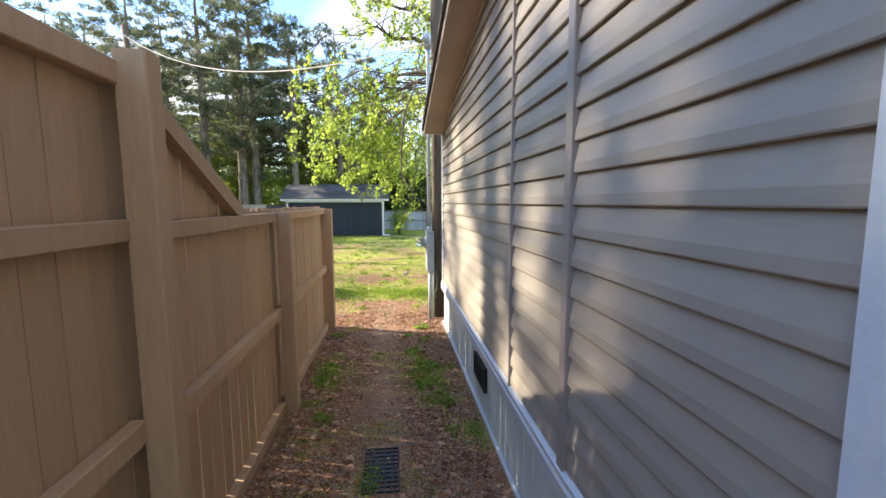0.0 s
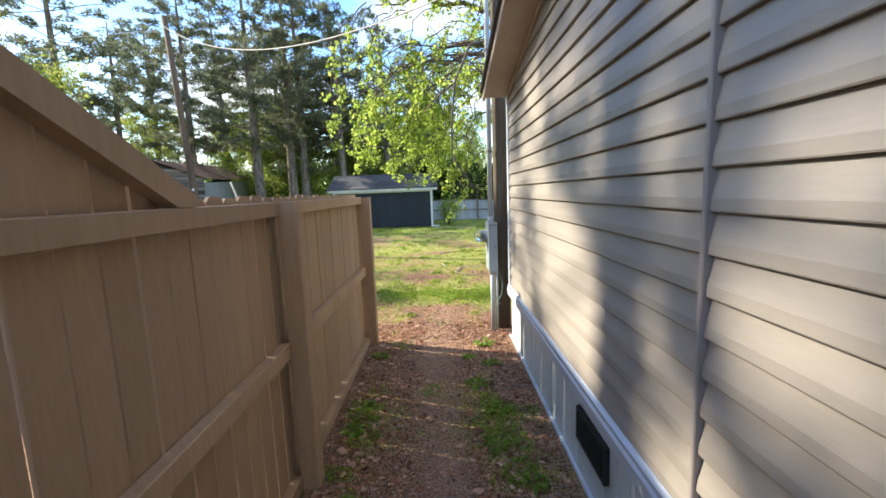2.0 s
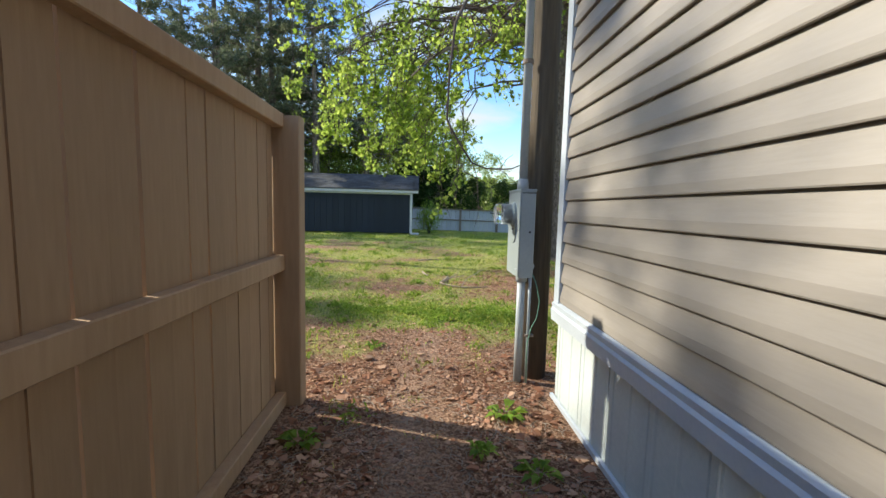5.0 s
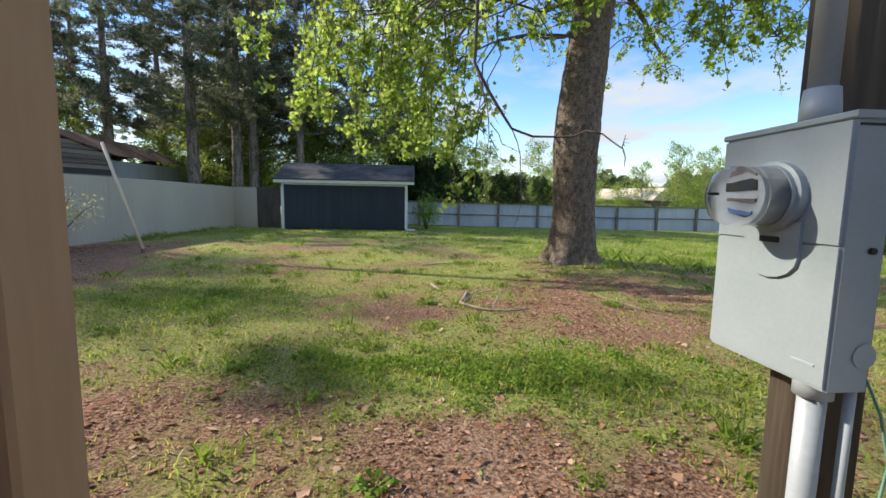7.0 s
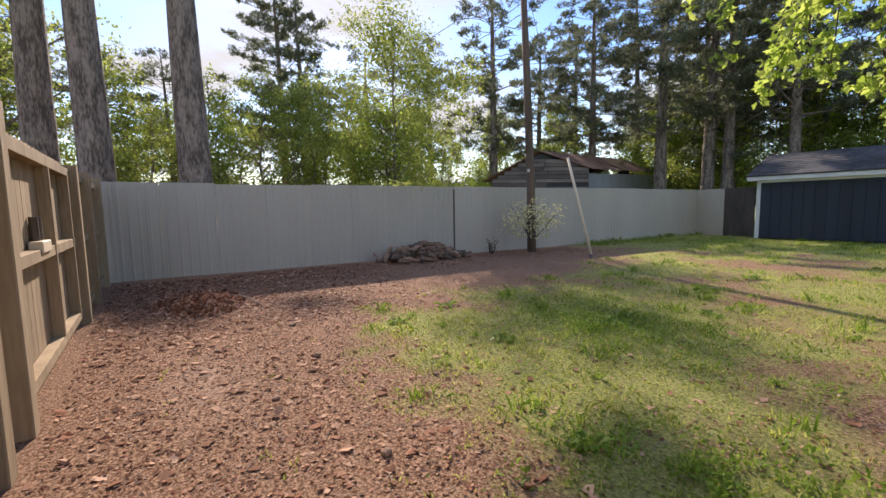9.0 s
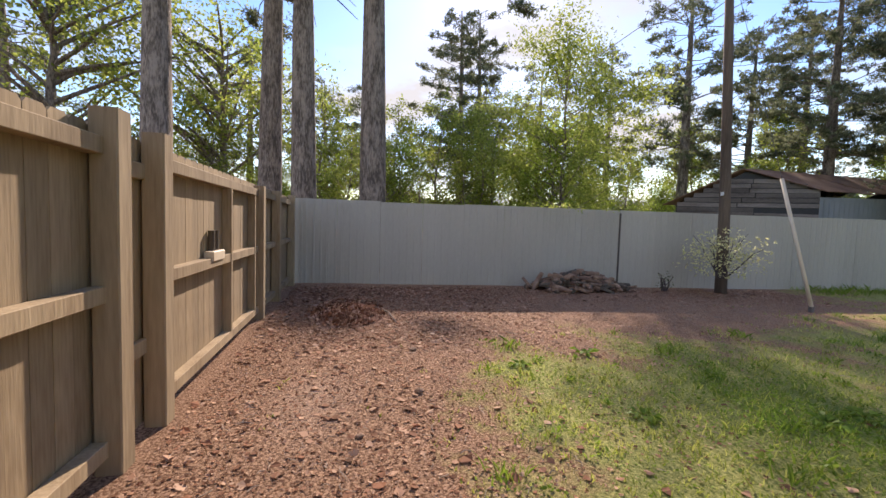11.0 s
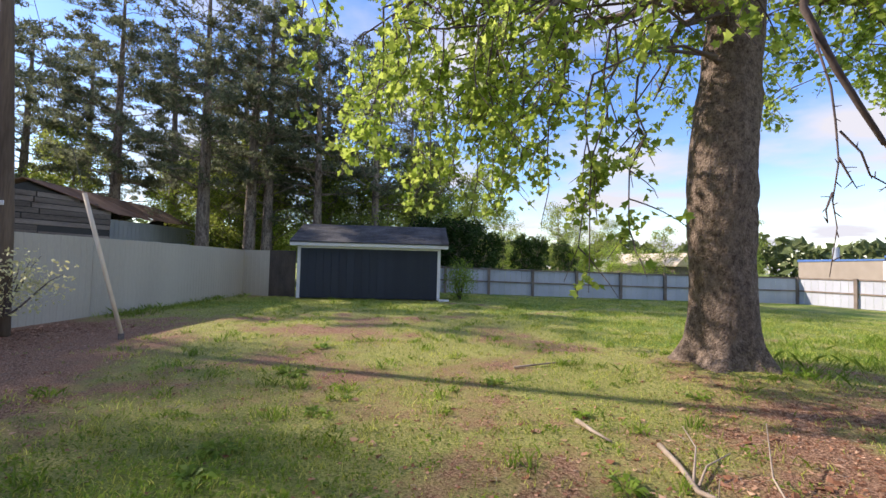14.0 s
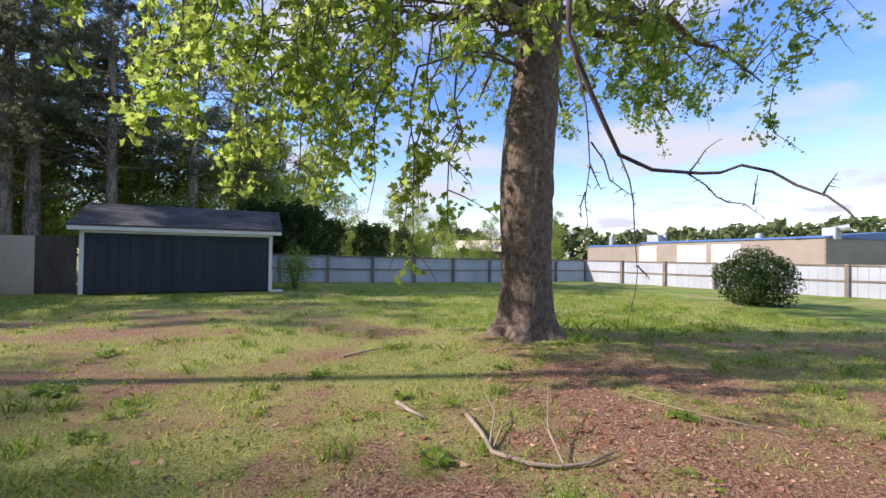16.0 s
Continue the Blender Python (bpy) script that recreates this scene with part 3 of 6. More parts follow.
def build_alley_fence():
    f = thing("privacy_fence", (-0.9, 4.0, 0), "tall brown-painted board fence with rails and posts towards the path", "fence")
    P = M["fence_paint"]
    # pickets, one by one; their tops step down from the high part to the low one
    rng = random.Random(4)
    y = -0.4
    cache = {}
    while y < 6.56:
        if y < 2.06:
            h = 2.52
        elif y < 3.3:
            h = 2.52 - (y - 2.06) / 1.2 * 0.60
        else:
            h = 1.905
        h = round(h + rng.uniform(-0.006, 0.006), 2)
        if h not in cache:
            cache[h] = picket_mesh(h, 0.1355, 0.016, 0.022, P)
        part("picket", cache[h], P, f, at=(-1.02 + rng.uniform(-0.002, 0.002), y + 0.07, 0.0))
        y += 0.1375 + (rng.choice((0.008, 0.012, 0.015)) if 2.3 < y < 3.7 else rng.choice((0.0, 0.001, 0.003, 0.008, 0.013)))
    last = picket_mesh(1.9, 6.708 - y - 0.002, 0.016, 0.02, P)
    part("picket", last, P, f, at=(-1.02, (6.708 + y) / 2, 0.0))
    for (a, b, w) in ((2.02, 2.13, 2.53), (4.13, 4.25, 1.87), (-0.4, -0.29, 2.53)):
        part("post", Geo().box(-0.97, a, 0, -0.85, b, w, 0.007), P, f)
    part("post", Geo().box(-1.03, 6.73, 0, -0.86, 6.85, 1.86, 0.007), P, f, "wide brown end post")
    for a, b in ((-0.29, 2.02), (2.13, 4.13), (4.25, 6.73)):
        m = 1.05 if a < 0 else 1.0
        for z0, z1 in ((1.785, 1.87), (m - 0.10, m), (0.01, 0.10)):
            part("rail", Geo().box(-1.02, a, z0 + (0.02 if a < 0 else 0), -0.955, b, z1 + (0.02 if a < 0 else 0), 0.005), P, f)
    part("rail", Geo().box(-1.02, -0.29, 2.40, -0.955, 2.02, 2.49, 0.005), P, f)
    part("rail", Geo().prism([(2.13, 2.40), (2.13, 2.50), (3.31, 1.91), (3.29, 1.872), (3.18, 1.872)], 0, -1.02, -0.955), P, f, "slanting brown rail")
    return f


build_alley_fence()


def build_back_fence():
    f = thing("yard_fence", (-5.5, 6.75, 0), "weathered tan board fence with bare framing towards the yard", "fence")
    P = M["fence_back"]
    rng = random.Random(9)
    me = picket_mesh(1.84, 0.138, 0.016, 0.022, P, "x")
    x = -1.14
    while x > -9.95:
        part("picket", me, P, f, at=(x, 6.70 + rng.uniform(-0.002, 0.002), 0.03))
        x -= 0.142
    for a, b, h in ((-3.17, -3.03, 1.94), (-3.71, -3.57, 1.92), (-6.78, -6.65, 1.84), (-8.12, -7.96, 1.86), (-9.85, -9.7, 1.9)):
        part("post", Geo().box(a, 6.715, 0, b, 6.85, h, 0.008), P, f)
    edges = (-1.03, -3.03, -3.17, -3.57, -3.71, -6.65, -6.78, -7.96, -8.12, -9.7)
    for i in range(0, len(edges), 2):
        b, a = edges[i], edges[i + 1]
        if i == 2:
            continue
        for z0, z1 in ((1.70, 1.79), (0.93, 1.02), (0.10, 0.19)):
            part("rail", Geo().box(a, 6.702, z0, b, 6.785, z1, 0.004), P, f)
    for x in (-5.36, -6.45):
        part("stud", Geo().box(x, 6.70, 0.19, x + 0.045, 6.792, 1.70, 0.003), P, f, "narrow upright stud between the rails")
    part("rail", Geo().box(-3.57, 6.702, 1.62, -3.17, 6.74, 1.72, 0.004), P, f)
    part("rail", Geo().box(-3.57, 6.702, 0.5, -3.17, 6.74, 0.6, 0.004), P, f)


build_back_fence()


def build_sheet_fence():
    pts = [(-10.2, 6.75), (-9.5, 14.35), (-8.95, 20.0), (-8.45, 26.3), (-6.25, 25.85)]
    f = thing("sheet_fence", (-9.5, 14.3, 0), "long greige-painted sheet metal fence with faint upright ribs", "fence")
    rng = random.Random(2)
    for s in range(len(pts) - 1):
        a, b = Vector((*pts[s], 0)), Vector((*pts[s + 1], 0))
        d = (b - a)
        n = max(1, round(d.length / 0.92))
        u = d.normalized()
        nrm = Vector((u.y, -u.x, 0))
        w = d.length / n
        for i in range(n):
            o = a + u * (i * w)
            h = 1.86 + rng.uniform(-0.012, 0.012)
            off = 0.004 * (i % 2) + (0.012 if (s == 1 and i == 0) else 0)
            g = Geo()
            prof = []
            k = 6
            for j in range(k):
                c = w * j / k
                prof += [(c + 0.002, 0.0), (c + w / k - 0.055, 0.0), (c + w / k - 0.04, 0.005), (c + w / k - 0.018, 0.005)]
            prof.append((w - 0.004, 0.0))
            zlo = -0.05
            for z in (zlo, h):
                for c, q in prof:
                    p = o + u * c + nrm * (q + off)
                    g.v.append((p.x, p.y, z))
            m = len(prof)
            g.f = [(j, j + 1, m + j + 1, m + j) for j in range(m - 1)]
            for z in (zlo, h):
                for c, q in ((0.002, -0.02), (w - 0.004, -0.02)):
                    p = o + u * c + nrm * (q + off)
                    g.v.append((p.x, p.y, z))
            g.f += [(2 * m, 2 * m + 2, 2 * m + 3, 2 * m + 1)]
            # on the last stretch, all panels but the first get the darker sheet colour
            part("panel", g, M["dark_sheet"] if s == 3 and i else M["sheet_metal"], f, "dark panel" if s == 3 and i else "")
    for y in (6.93, 7.18, 7.46, 7.78):
        x = -10.2 + 0.7 * (y - 6.75) / 7.6
        part("batten", Geo().box(x + 0.004, y, -0.04, x + 0.03, y + 0.035, 1.84, 0.004), M["sheet_metal"], f, "raised upright sheet edge")
    # not a post: an added strip, its dark colour stands for the shaded gap
    part("post", Geo().box(-9.51, 14.325, 0, -9.472, 14.36, 1.79), M["dark_sheet"], f, "added dark strip that stands for the shaded gap between two panels")


build_sheet_fence()


def build_white_fence():
    rng = random.Random(5)
    for nm, pts, lab in (("white_fence", [(-4.5, 31.9), (19.2, 29.8)], "low white sheet fence with weathered posts and rails"), ("white_fence", [(19.2, 29.8), (22.4, 17.6), (24.4, 9.8)], "sunlit low white sheet fence with weathered posts and rails")):
        f = thing(nm, (*pts[0], 0), lab, "fence")
        for s in range(len(pts) - 1):
            a, b = Vector((*pts[s], 0)), Vector((*pts[s + 1], 0))
            n = max(1, round((b - a).length / 2.4))
            for i in range(n):
                p, q = a.lerp(b, i / n), a.lerp(b, (i + 1) / n)
                u = (q - p).normalized()
                nr = Vector((-u.y, u.x, 0))
                if nr.dot(Vector((0, 8, 0)) - p) < 0:
                    nr = -nr
                zp, zq = ground_z(p.x, p.y), ground_z(q.x, q.y)

                def slab(o, e, z0, z1, z2, z3, t0, t1, name, mat):
                    g = Geo()
                    g.v = [tuple(o + nr * t0 + Vector((0, 0, z0))), tuple(e + nr * t0 + Vector((0, 0, z2))), tuple(e + nr * t1 + Vector((0, 0, z2))), tuple(o + nr * t1 + Vector((0, 0, z0))),
                           tuple(o + nr * t0 + Vector((0, 0, z1))), tuple(e + nr * t0 + Vector((0, 0, z3))), tuple(e + nr * t1 + Vector((0, 0, z3))), tuple(o + nr * t1 + Vector((0, 0, z1)))]
                    g.f = [(0, 3, 2, 1), (4, 5, 6, 7), (0, 1, 5, 4), (1, 2, 6, 5), (2, 3, 7, 6), (3, 0, 4, 7)]
                    part(name, g, mat, f)
                for j in range(8):
                    o, e = p + u * (2.4 * j / 8) * ((q - p).length / 2.4), p + u * (2.4 * (j + 0.965) / 8) * ((q - p).length / 2.4)
                    slab(o, e, zp + 0.02, zp + 1.42, zq + 0.02 if j == 7 else zp + 0.02, zp + 1.42, 0.0, 0.012, "panel", M["white_metal"])
                for z in (0.68, 1.36):
                    slab(p + u * 0.07, q - u * 0.07, zp + z, zp + z + 0.075, zq + z, zq + z + 0.075, 0.02, 0.06, "rail", M["post_wood"])
                slab(p - u * 0.07, p + u * 0.07, zp, zp + 1.46, zp, zp + 1.46, 0.02, 0.13, "post", M["post_wood"])


build_white_fence()


# ---- shed ----
def build_shed():
    s = thing("garden_shed", (-3.3, 27.3, 0), "navy shed with white corner boards and a grey shingled gable roof", "shed")
    x0, x1, y0, y1, h = -6.02, -0.46, 25.25, 28.85, 2.02
    g = Geo()
    g.prism([(y0 + 0.02, 0.03), (y1 - 0.02, 0.03), (y1 - 0.02, h), ((y0 + y1) / 2, 2.95), (y0 + 0.02, h)], 0, x0 + 0.02, x1 - 0.02)
    part("wall", g, M["navy"], s)
    n = 18
    w = (x1 - x0 - 0.24) / n
    for i in range(n):
        a = x0 + 0.12 + i * w
        part("board", Geo().box(a + 0.006, y0, 0.05, a + w - 0.006, y0 + 0.018, h - 0.02), M["navy"], s)
    for a, b in ((x0 - 0.01, x0 + 0.11), (x1 - 0.11, x1 + 0.01)):
        part("corner_board", Geo().box(a, y0 - 0.012, 0.02, b, y0 + 0.03, h + 0.02, 0.004), M["shed_white"], s)
    for xa in (x0 - 0.012, x1 - 0.008):
        part("corner_board", Geo().box(xa, y0 + 0.03, 0.02, xa + 0.02, y0 + 0.15, h + 0.02), M["shed_white"], s)
    part("fascia", Geo().box(x0 - 0.26, y0 - 0.2, h + 0.03, x1 + 0.3, y0 - 0.175, h + 0.16), M["shed_white"], s)
    part("frieze_board", Geo().box(x0 + 0.11, y0 - 0.01, h - 0.05, x1 - 0.11, y0 + 0.016, h + 0.03), M["shed_white"], s)
    part("soffit", Geo().box(x0 - 0.26, y0 - 0.175, h + 0.03, x1 + 0.3, y0 + 0.02, h + 0.05), M["shed_white"], s)
    yr, zr = (y0 + y1) / 2, 3.03
    roof = Geo()
    roof.prism([(y0 - 0.22, h + 0.16), (yr, zr), (y1 + 0.22, h + 0.16), (y1 + 0.22, h + 0.20), (yr, zr + 0.04), (y0 - 0.22, h + 0.20)], 0, x0 - 0.28, x1 + 0.32)
    rf = part("roof", roof, M["shingle"], s, "dark grey shingled roof")
    rows = 12
    for r in range(rows):
        f0, f1 = r / rows, (r + 1.1) / rows
        ya, yb = y0 - 0.23 + (yr - y0 + 0.23) * f0, y0 - 0.23 + (yr - y0 + 0.23) * min(f1, 1)
        za, zb = h + 0.20 + (zr + 0.04 - h - 0.2) * f0, h + 0.20 + (zr + 0.04 - h - 0.20) * min(f1, 1)
        k = 20
        ww = (x1 - x0 + 0.6) / k
        for i in range(k):
            a = x0 - 0.28 + i * ww + (ww / 2 if r % 2 and i < k - 1 else 0)
            part("shingle", Geo().prism([(ya, za + 0.012), (yb, zb + 0.003), (yb, zb - 0.0), (ya, za - 0.0)], 0, a + 0.003, a + ww - 0.003), M["shingle"], rf)
    part("splash_block", Geo().box(x1 - 0.05, y0 - 0.45, 0.0, x1 + 0.35, y0 - 0.1, 0.07, 0.01), M["shed_white"], s, "pale concrete block at the corner")


build_shed()


# ---- house details: meter pole, wires ----
def build_meter_pole():
    p = thing("service_pole", (0.83, 7.27, 0), "dark stained wooden service pole by the house corner", "pole")
    rng = random.Random(3)
    part("shaft", Geo().tube([(0.79, 7.325, -0.1), (0.787, 7.325, 2), (0.782, 7.325, 4), (0.777, 7.325, 6.2)], [0.105, 0.10, 0.095, 0.09], 20), M["pole_wood"], p, smooth=True)
    m = thing("meter_box", (0.70, 7.31, 0.82), "grey metal electric meter cabinet fixed to the wooden pole", "electric meter")
    part("cabinet", Geo().box(0.592, 7.122, 0.792, 0.702, 7.50, 1.435, 0.006), M["grey_box"], m)
    part("lid", Geo().box(0.585, 7.116, 1.425, 0.705, 7.506, 1.442, 0.003), M["grey_box"], m)
    part("cover", Geo().box(0.586, 7.126, 1.142, 0.592, 7.496, 1.42), M["grey_box"], m, "upper cover plate")
    part("cover", Geo().box(0.5875, 7.126, 0.80, 0.592, 7.496, 1.136), M["grey_box"], m, "lower cover plate")
    part("flange", Geo().prism([(7.30 + 0.085 * math.cos(a / 8 * math.pi), 1.10 + 0.06 * math.sin(a / 8 * math.pi)) for a in range(8, 17)] + [(7.385, 1.19), (7.215, 1.19)], 0, 0.578, 0.588), M["grey_box"], m, "rounded grey plate under the meter")
    cy, cz = 7.30, 1.255
    ring = part("meter", Geo().tube([(0.586, cy, cz), (0.565, cy, cz), (0.562, cy, cz), (0.55, cy, cz)], [0.092, 0.092, 0.082, 0.082], 28), M["grey_box"], m, "round electric meter", smooth=False)
    part("collar", Geo().tube([(0.55, cy, cz), (0.50, cy, cz)], [0.076, 0.075], 28), M["conduit"], ring)
    part("dial", Geo().tube([(0.50, cy, cz), (0.49, cy, cz)], [0.062, 0.062], 24), M["white_metal"], ring, "pale meter face")
    part("display", Geo().box(0.4865, cy - 0.028, cz + 0.01, 0.4895, cy + 0.022, cz + 0.03), M["black_vent"], ring)
    for k, (w, dz) in enumerate(((0.03, 0.04), (0.028, -0.012), (0.02, -0.035))):
        part("marking", Geo().box(0.4865, cy - w, cz + dz, 0.4895, cy + w * 0.6, cz + dz + 0.007), M["blue_roof"] if k == 2 else M["post_wood"], ring)
    g = Geo()
    g.tube([(0.55, cy, cz), (0.455, cy, cz), (0.437, cy, cz), (0.428, cy, cz)], [0.079, 0.078, 0.072, 0.045], 28)
    part("glass_cover", g, M["glass"], ring, "clear glass cover", smooth=True)
    part("hub", Geo().tube([(0.43, cy + 0.01, cz + 0.005), (0.40, cy + 0.01, cz + 0.005)], 0.004, 6), M["black_vent"], ring)
    part("latch", Geo().box(0.575, 7.27, 1.135, 0.588, 7.33, 1.15), M["black_vent"], m)
    part("bolt", Geo().tube([(0.665, 7.124, 1.13), (0.665, 7.114, 1.13)], 0.008, 8), M["black_vent"], m)
    part("knockout", Geo().tube([(0.68, 7.124, 0.88), (0.68, 7.119, 0.88)], 0.03, 18), M["grey_box"], m)
    part("label", Geo().box(0.5845, 7.15, 0.845, 0.588, 7.21, 0.85), M["white_metal"], m, "faint label strip")
    part("seam", Geo().box(0.6, 7.1195, 1.41, 0.70, 7.1225, 1.415), M["black_vent"], m)
    c1 = thing("conduit", (0.635, 7.19, 0), "thick pale grey conduit rising to the meter cabinet", "conduit")
    part("pipe", Geo().tube([(0.635, 7.19, 0), (0.635, 7.19, 0.86)], 0.030, 18), M["conduit"], c1, smooth=True)
    part("coupling", Geo().tube([(0.635, 7.19, 0.785), (0.635, 7.19, 0.86)], 0.042, 18), M["conduit"], c1, smooth=True)
    c2 = thing("conduit", (0.685, 7.15, 0), "thin pale grey conduit beside the service pole", "conduit")
    part("pipe", Geo().tube([(0.69, 7.148, 0), (0.69, 7.148, 0.5), (0.69, 7.148, 0.86)], 0.012, 12), M["conduit"], c2, smooth=True)
    part("clamp", Geo().box(0.668, 7.13, 0.375, 0.73, 7.18, 0.39), M["post_wood"], c2)
    c3 = thing("service_mast", (0.665, 7.25, 1.44), "grey service conduit running up the pole to a weather head", "conduit")
    part("pipe", Geo().tube([(0.632, 7.25, 1.44), (0.632, 7.25, 3.9), (0.63, 7.25, 4.35)], 0.031, 18), M["conduit"], c3, smooth=True)
    part("coupling", Geo().tube([(0.632, 7.25, 1.44), (0.632, 7.25, 1.47), (0.632, 7.25, 1.52)], [0.042, 0.042, 0.037], 18), M["conduit"], c3, smooth=True)
    for z in (2.35, 3.6):
        part("strap", Geo().tube([(0.632, 7.25, z), (0.632, 7.25, z + 0.03)], 0.041, 14), M["post_wood"], c3)
    part("weather_head", Geo().tube([(0.63, 7.25, 4.35), (0.62, 7.22, 4.45), (0.60, 7.17, 4.5), (0.56, 7.14, 4.44)], [0.05, 0.065, 0.06, 0.04], 12), M["conduit"], c3, smooth=True)
    gwp = [(0.70, 7.125, 0.82), (0.73, 7.11, 0.74), (0.755, 7.10, 0.62), (0.74, 7.10, 0.50), (0.70, 7.10, 0.42), (0.675, 7.10, 0.30), (0.68, 7.10, 0.0)]
    gw = thing("ground_wire", (0.70, 7.11, 0), "thin green earth wire hanging from the meter cabinet", "wire")
    part("wire", Geo().tube(gwp, 0.0035, 6), M["green_wire"], gw, smooth=True)


build_meter_pole()
for ob in list(scene.objects):
    if ob.parent is None and ob.name.split(".")[0] in ("service_pole", "meter_box", "conduit", "service_mast", "ground_wire"):
        ob.location += Vector((0.03, -0.07, 0.0 if ob.name.startswith("conduit") else 0.03))


def sagging(a, b, sag, n=24):
    a, b = Vector(a), Vector(b)
    return [a.lerp(b, i / n) - Vector((0, 0, sag * 4 * (i / n) * (1 - i / n))) for i in range(n + 1)]


def build_utility():
    p = thing("utility_pole", (-8.6, 16.4, 0), "weathered brown utility pole in bare soil by the long fence", "pole")
    part("shaft", Geo().tube([(-8.52, 16.38, -0.1), (-8.59, 16.4, 2.0), (-8.75, 16.4, 5.0), (-8.93, 16.4, 8.0)], [0.125, 0.115, 0.10, 0.085], 14), M["brown_pole"], p, smooth=True)
    part("insulator", Geo().tube([(-8.86, 16.3, 7.6), (-8.86, 16.24, 7.6)], 0.04, 10), M["shed_white"], p)
    part("tag", Geo().box(-8.60, 16.27, 2.25, -8.52, 16.285, 2.33), M["shed_white"], p, "small white tag")
    a, top = Vector((-6.47, 16.28, 0.0)), Vector((-8.85, 16.38, 7.6))
    gy = thing("guy_wire", a, "slanting guy wire with a long yellowed guard", "wire")
    d = (top - a).normalized()
    part("cable", Geo().tube([a, top], 0.006, 5), M["dark_wire"], gy)
    part("guard", Geo().tube([a + d * 0.06, a + d * 1.3, a + d * 2.62], 0.034, 10), M["guard"], gy, smooth=True)
    part("anchor", Geo().tube([a - Vector((0.03, 0, 0.04)), a + d * 0.10], 0.045, 8), M["grey_wood"], gy)
    s = thing("service_wire", (0.66, 7.2, 4.4), "sagging pale service cable from the utility pole to the house pole", "wire")
    part("cable", Geo().tube(sagging((-8.86, 16.3, 7.6), (0.58, 7.16, 4.45), 0.75), 0.011, 6), M["wire"], s)
    part("drip_loop", Geo().tube([(0.58, 7.16, 4.45), (0.50, 7.2, 4.2), (0.56, 7.24, 4.08), (0.62, 7.22, 4.3)], 0.01, 6), M["dark_wire"], s)
    w = thing("line_wire", (-8.86, 16.4, 7.6), "thin overhead line running off over the trees", "wire")
    part("cable", Geo().tube(sagging((-8.86, 16.4, 7.6), (-42, 14.0, 8.5), 1.0), 0.012, 5), M["wire"], w)


build_utility()


# ---- trees ----
def rand_dir(rng, up=0.0):
    v = Vector((rng.gauss(0, 1), rng.gauss(0, 1), rng.gauss(0, 1) + up))
    return v.normalized()


def add_leaf(g, c, size, rng, kind="lobed"):
    """One leaf as a single folded outline."""
    n = rand_dir(rng, 0.6)
    a = n.orthogonal().normalized()
    t = rng.uniform(0, 6.28)
    a = (Matrix.Rotation(t, 3, n) @ a)
    b = n.cross(a)
    if kind == "lobed":
        out = ((0.0, -0.42), (0.42, -0.34), (0.30, -0.1), (0.60, 0.12), (0.20, 0.24), (0, 0.66), (-0.20, 0.24), (-0.60, 0.12), (-0.30, -0.1), (-0.42, -0.34))
    elif kind == "oval":
        out = ((0, -0.5), (0.24, -0.1), (0.18, 0.3), (0, 0.55), (-0.18, 0.3), (-0.24, -0.1))
    else:
        out = ((0, -0.5), (0.3, 0), (0, 0.5), (-0.3, 0))
    k = len(g.v)
    for p, q in out:
        v = c + (a * p + b * q + n * (abs(p) * 0.35)) * size
        g.v.append((v.x, v.y, v.z))
    g.f.append(tuple(range(k, k + len(out))))


def curve_pts(a, b, lift, n=7, wob=0.0, rng=None):
    a, b = Vector(a), Vector(b)
    out = []
    for i in range(n + 1):
        t = i / n
        p = a.lerp(b, t) + Vector((0, 0, lift * 4 * t * (1 - t)))
        if rng and 0 < i < n:
            p += Vector([rng.uniform(-wob, wob) for _ in range(3)])
        out.append(p)
    return out


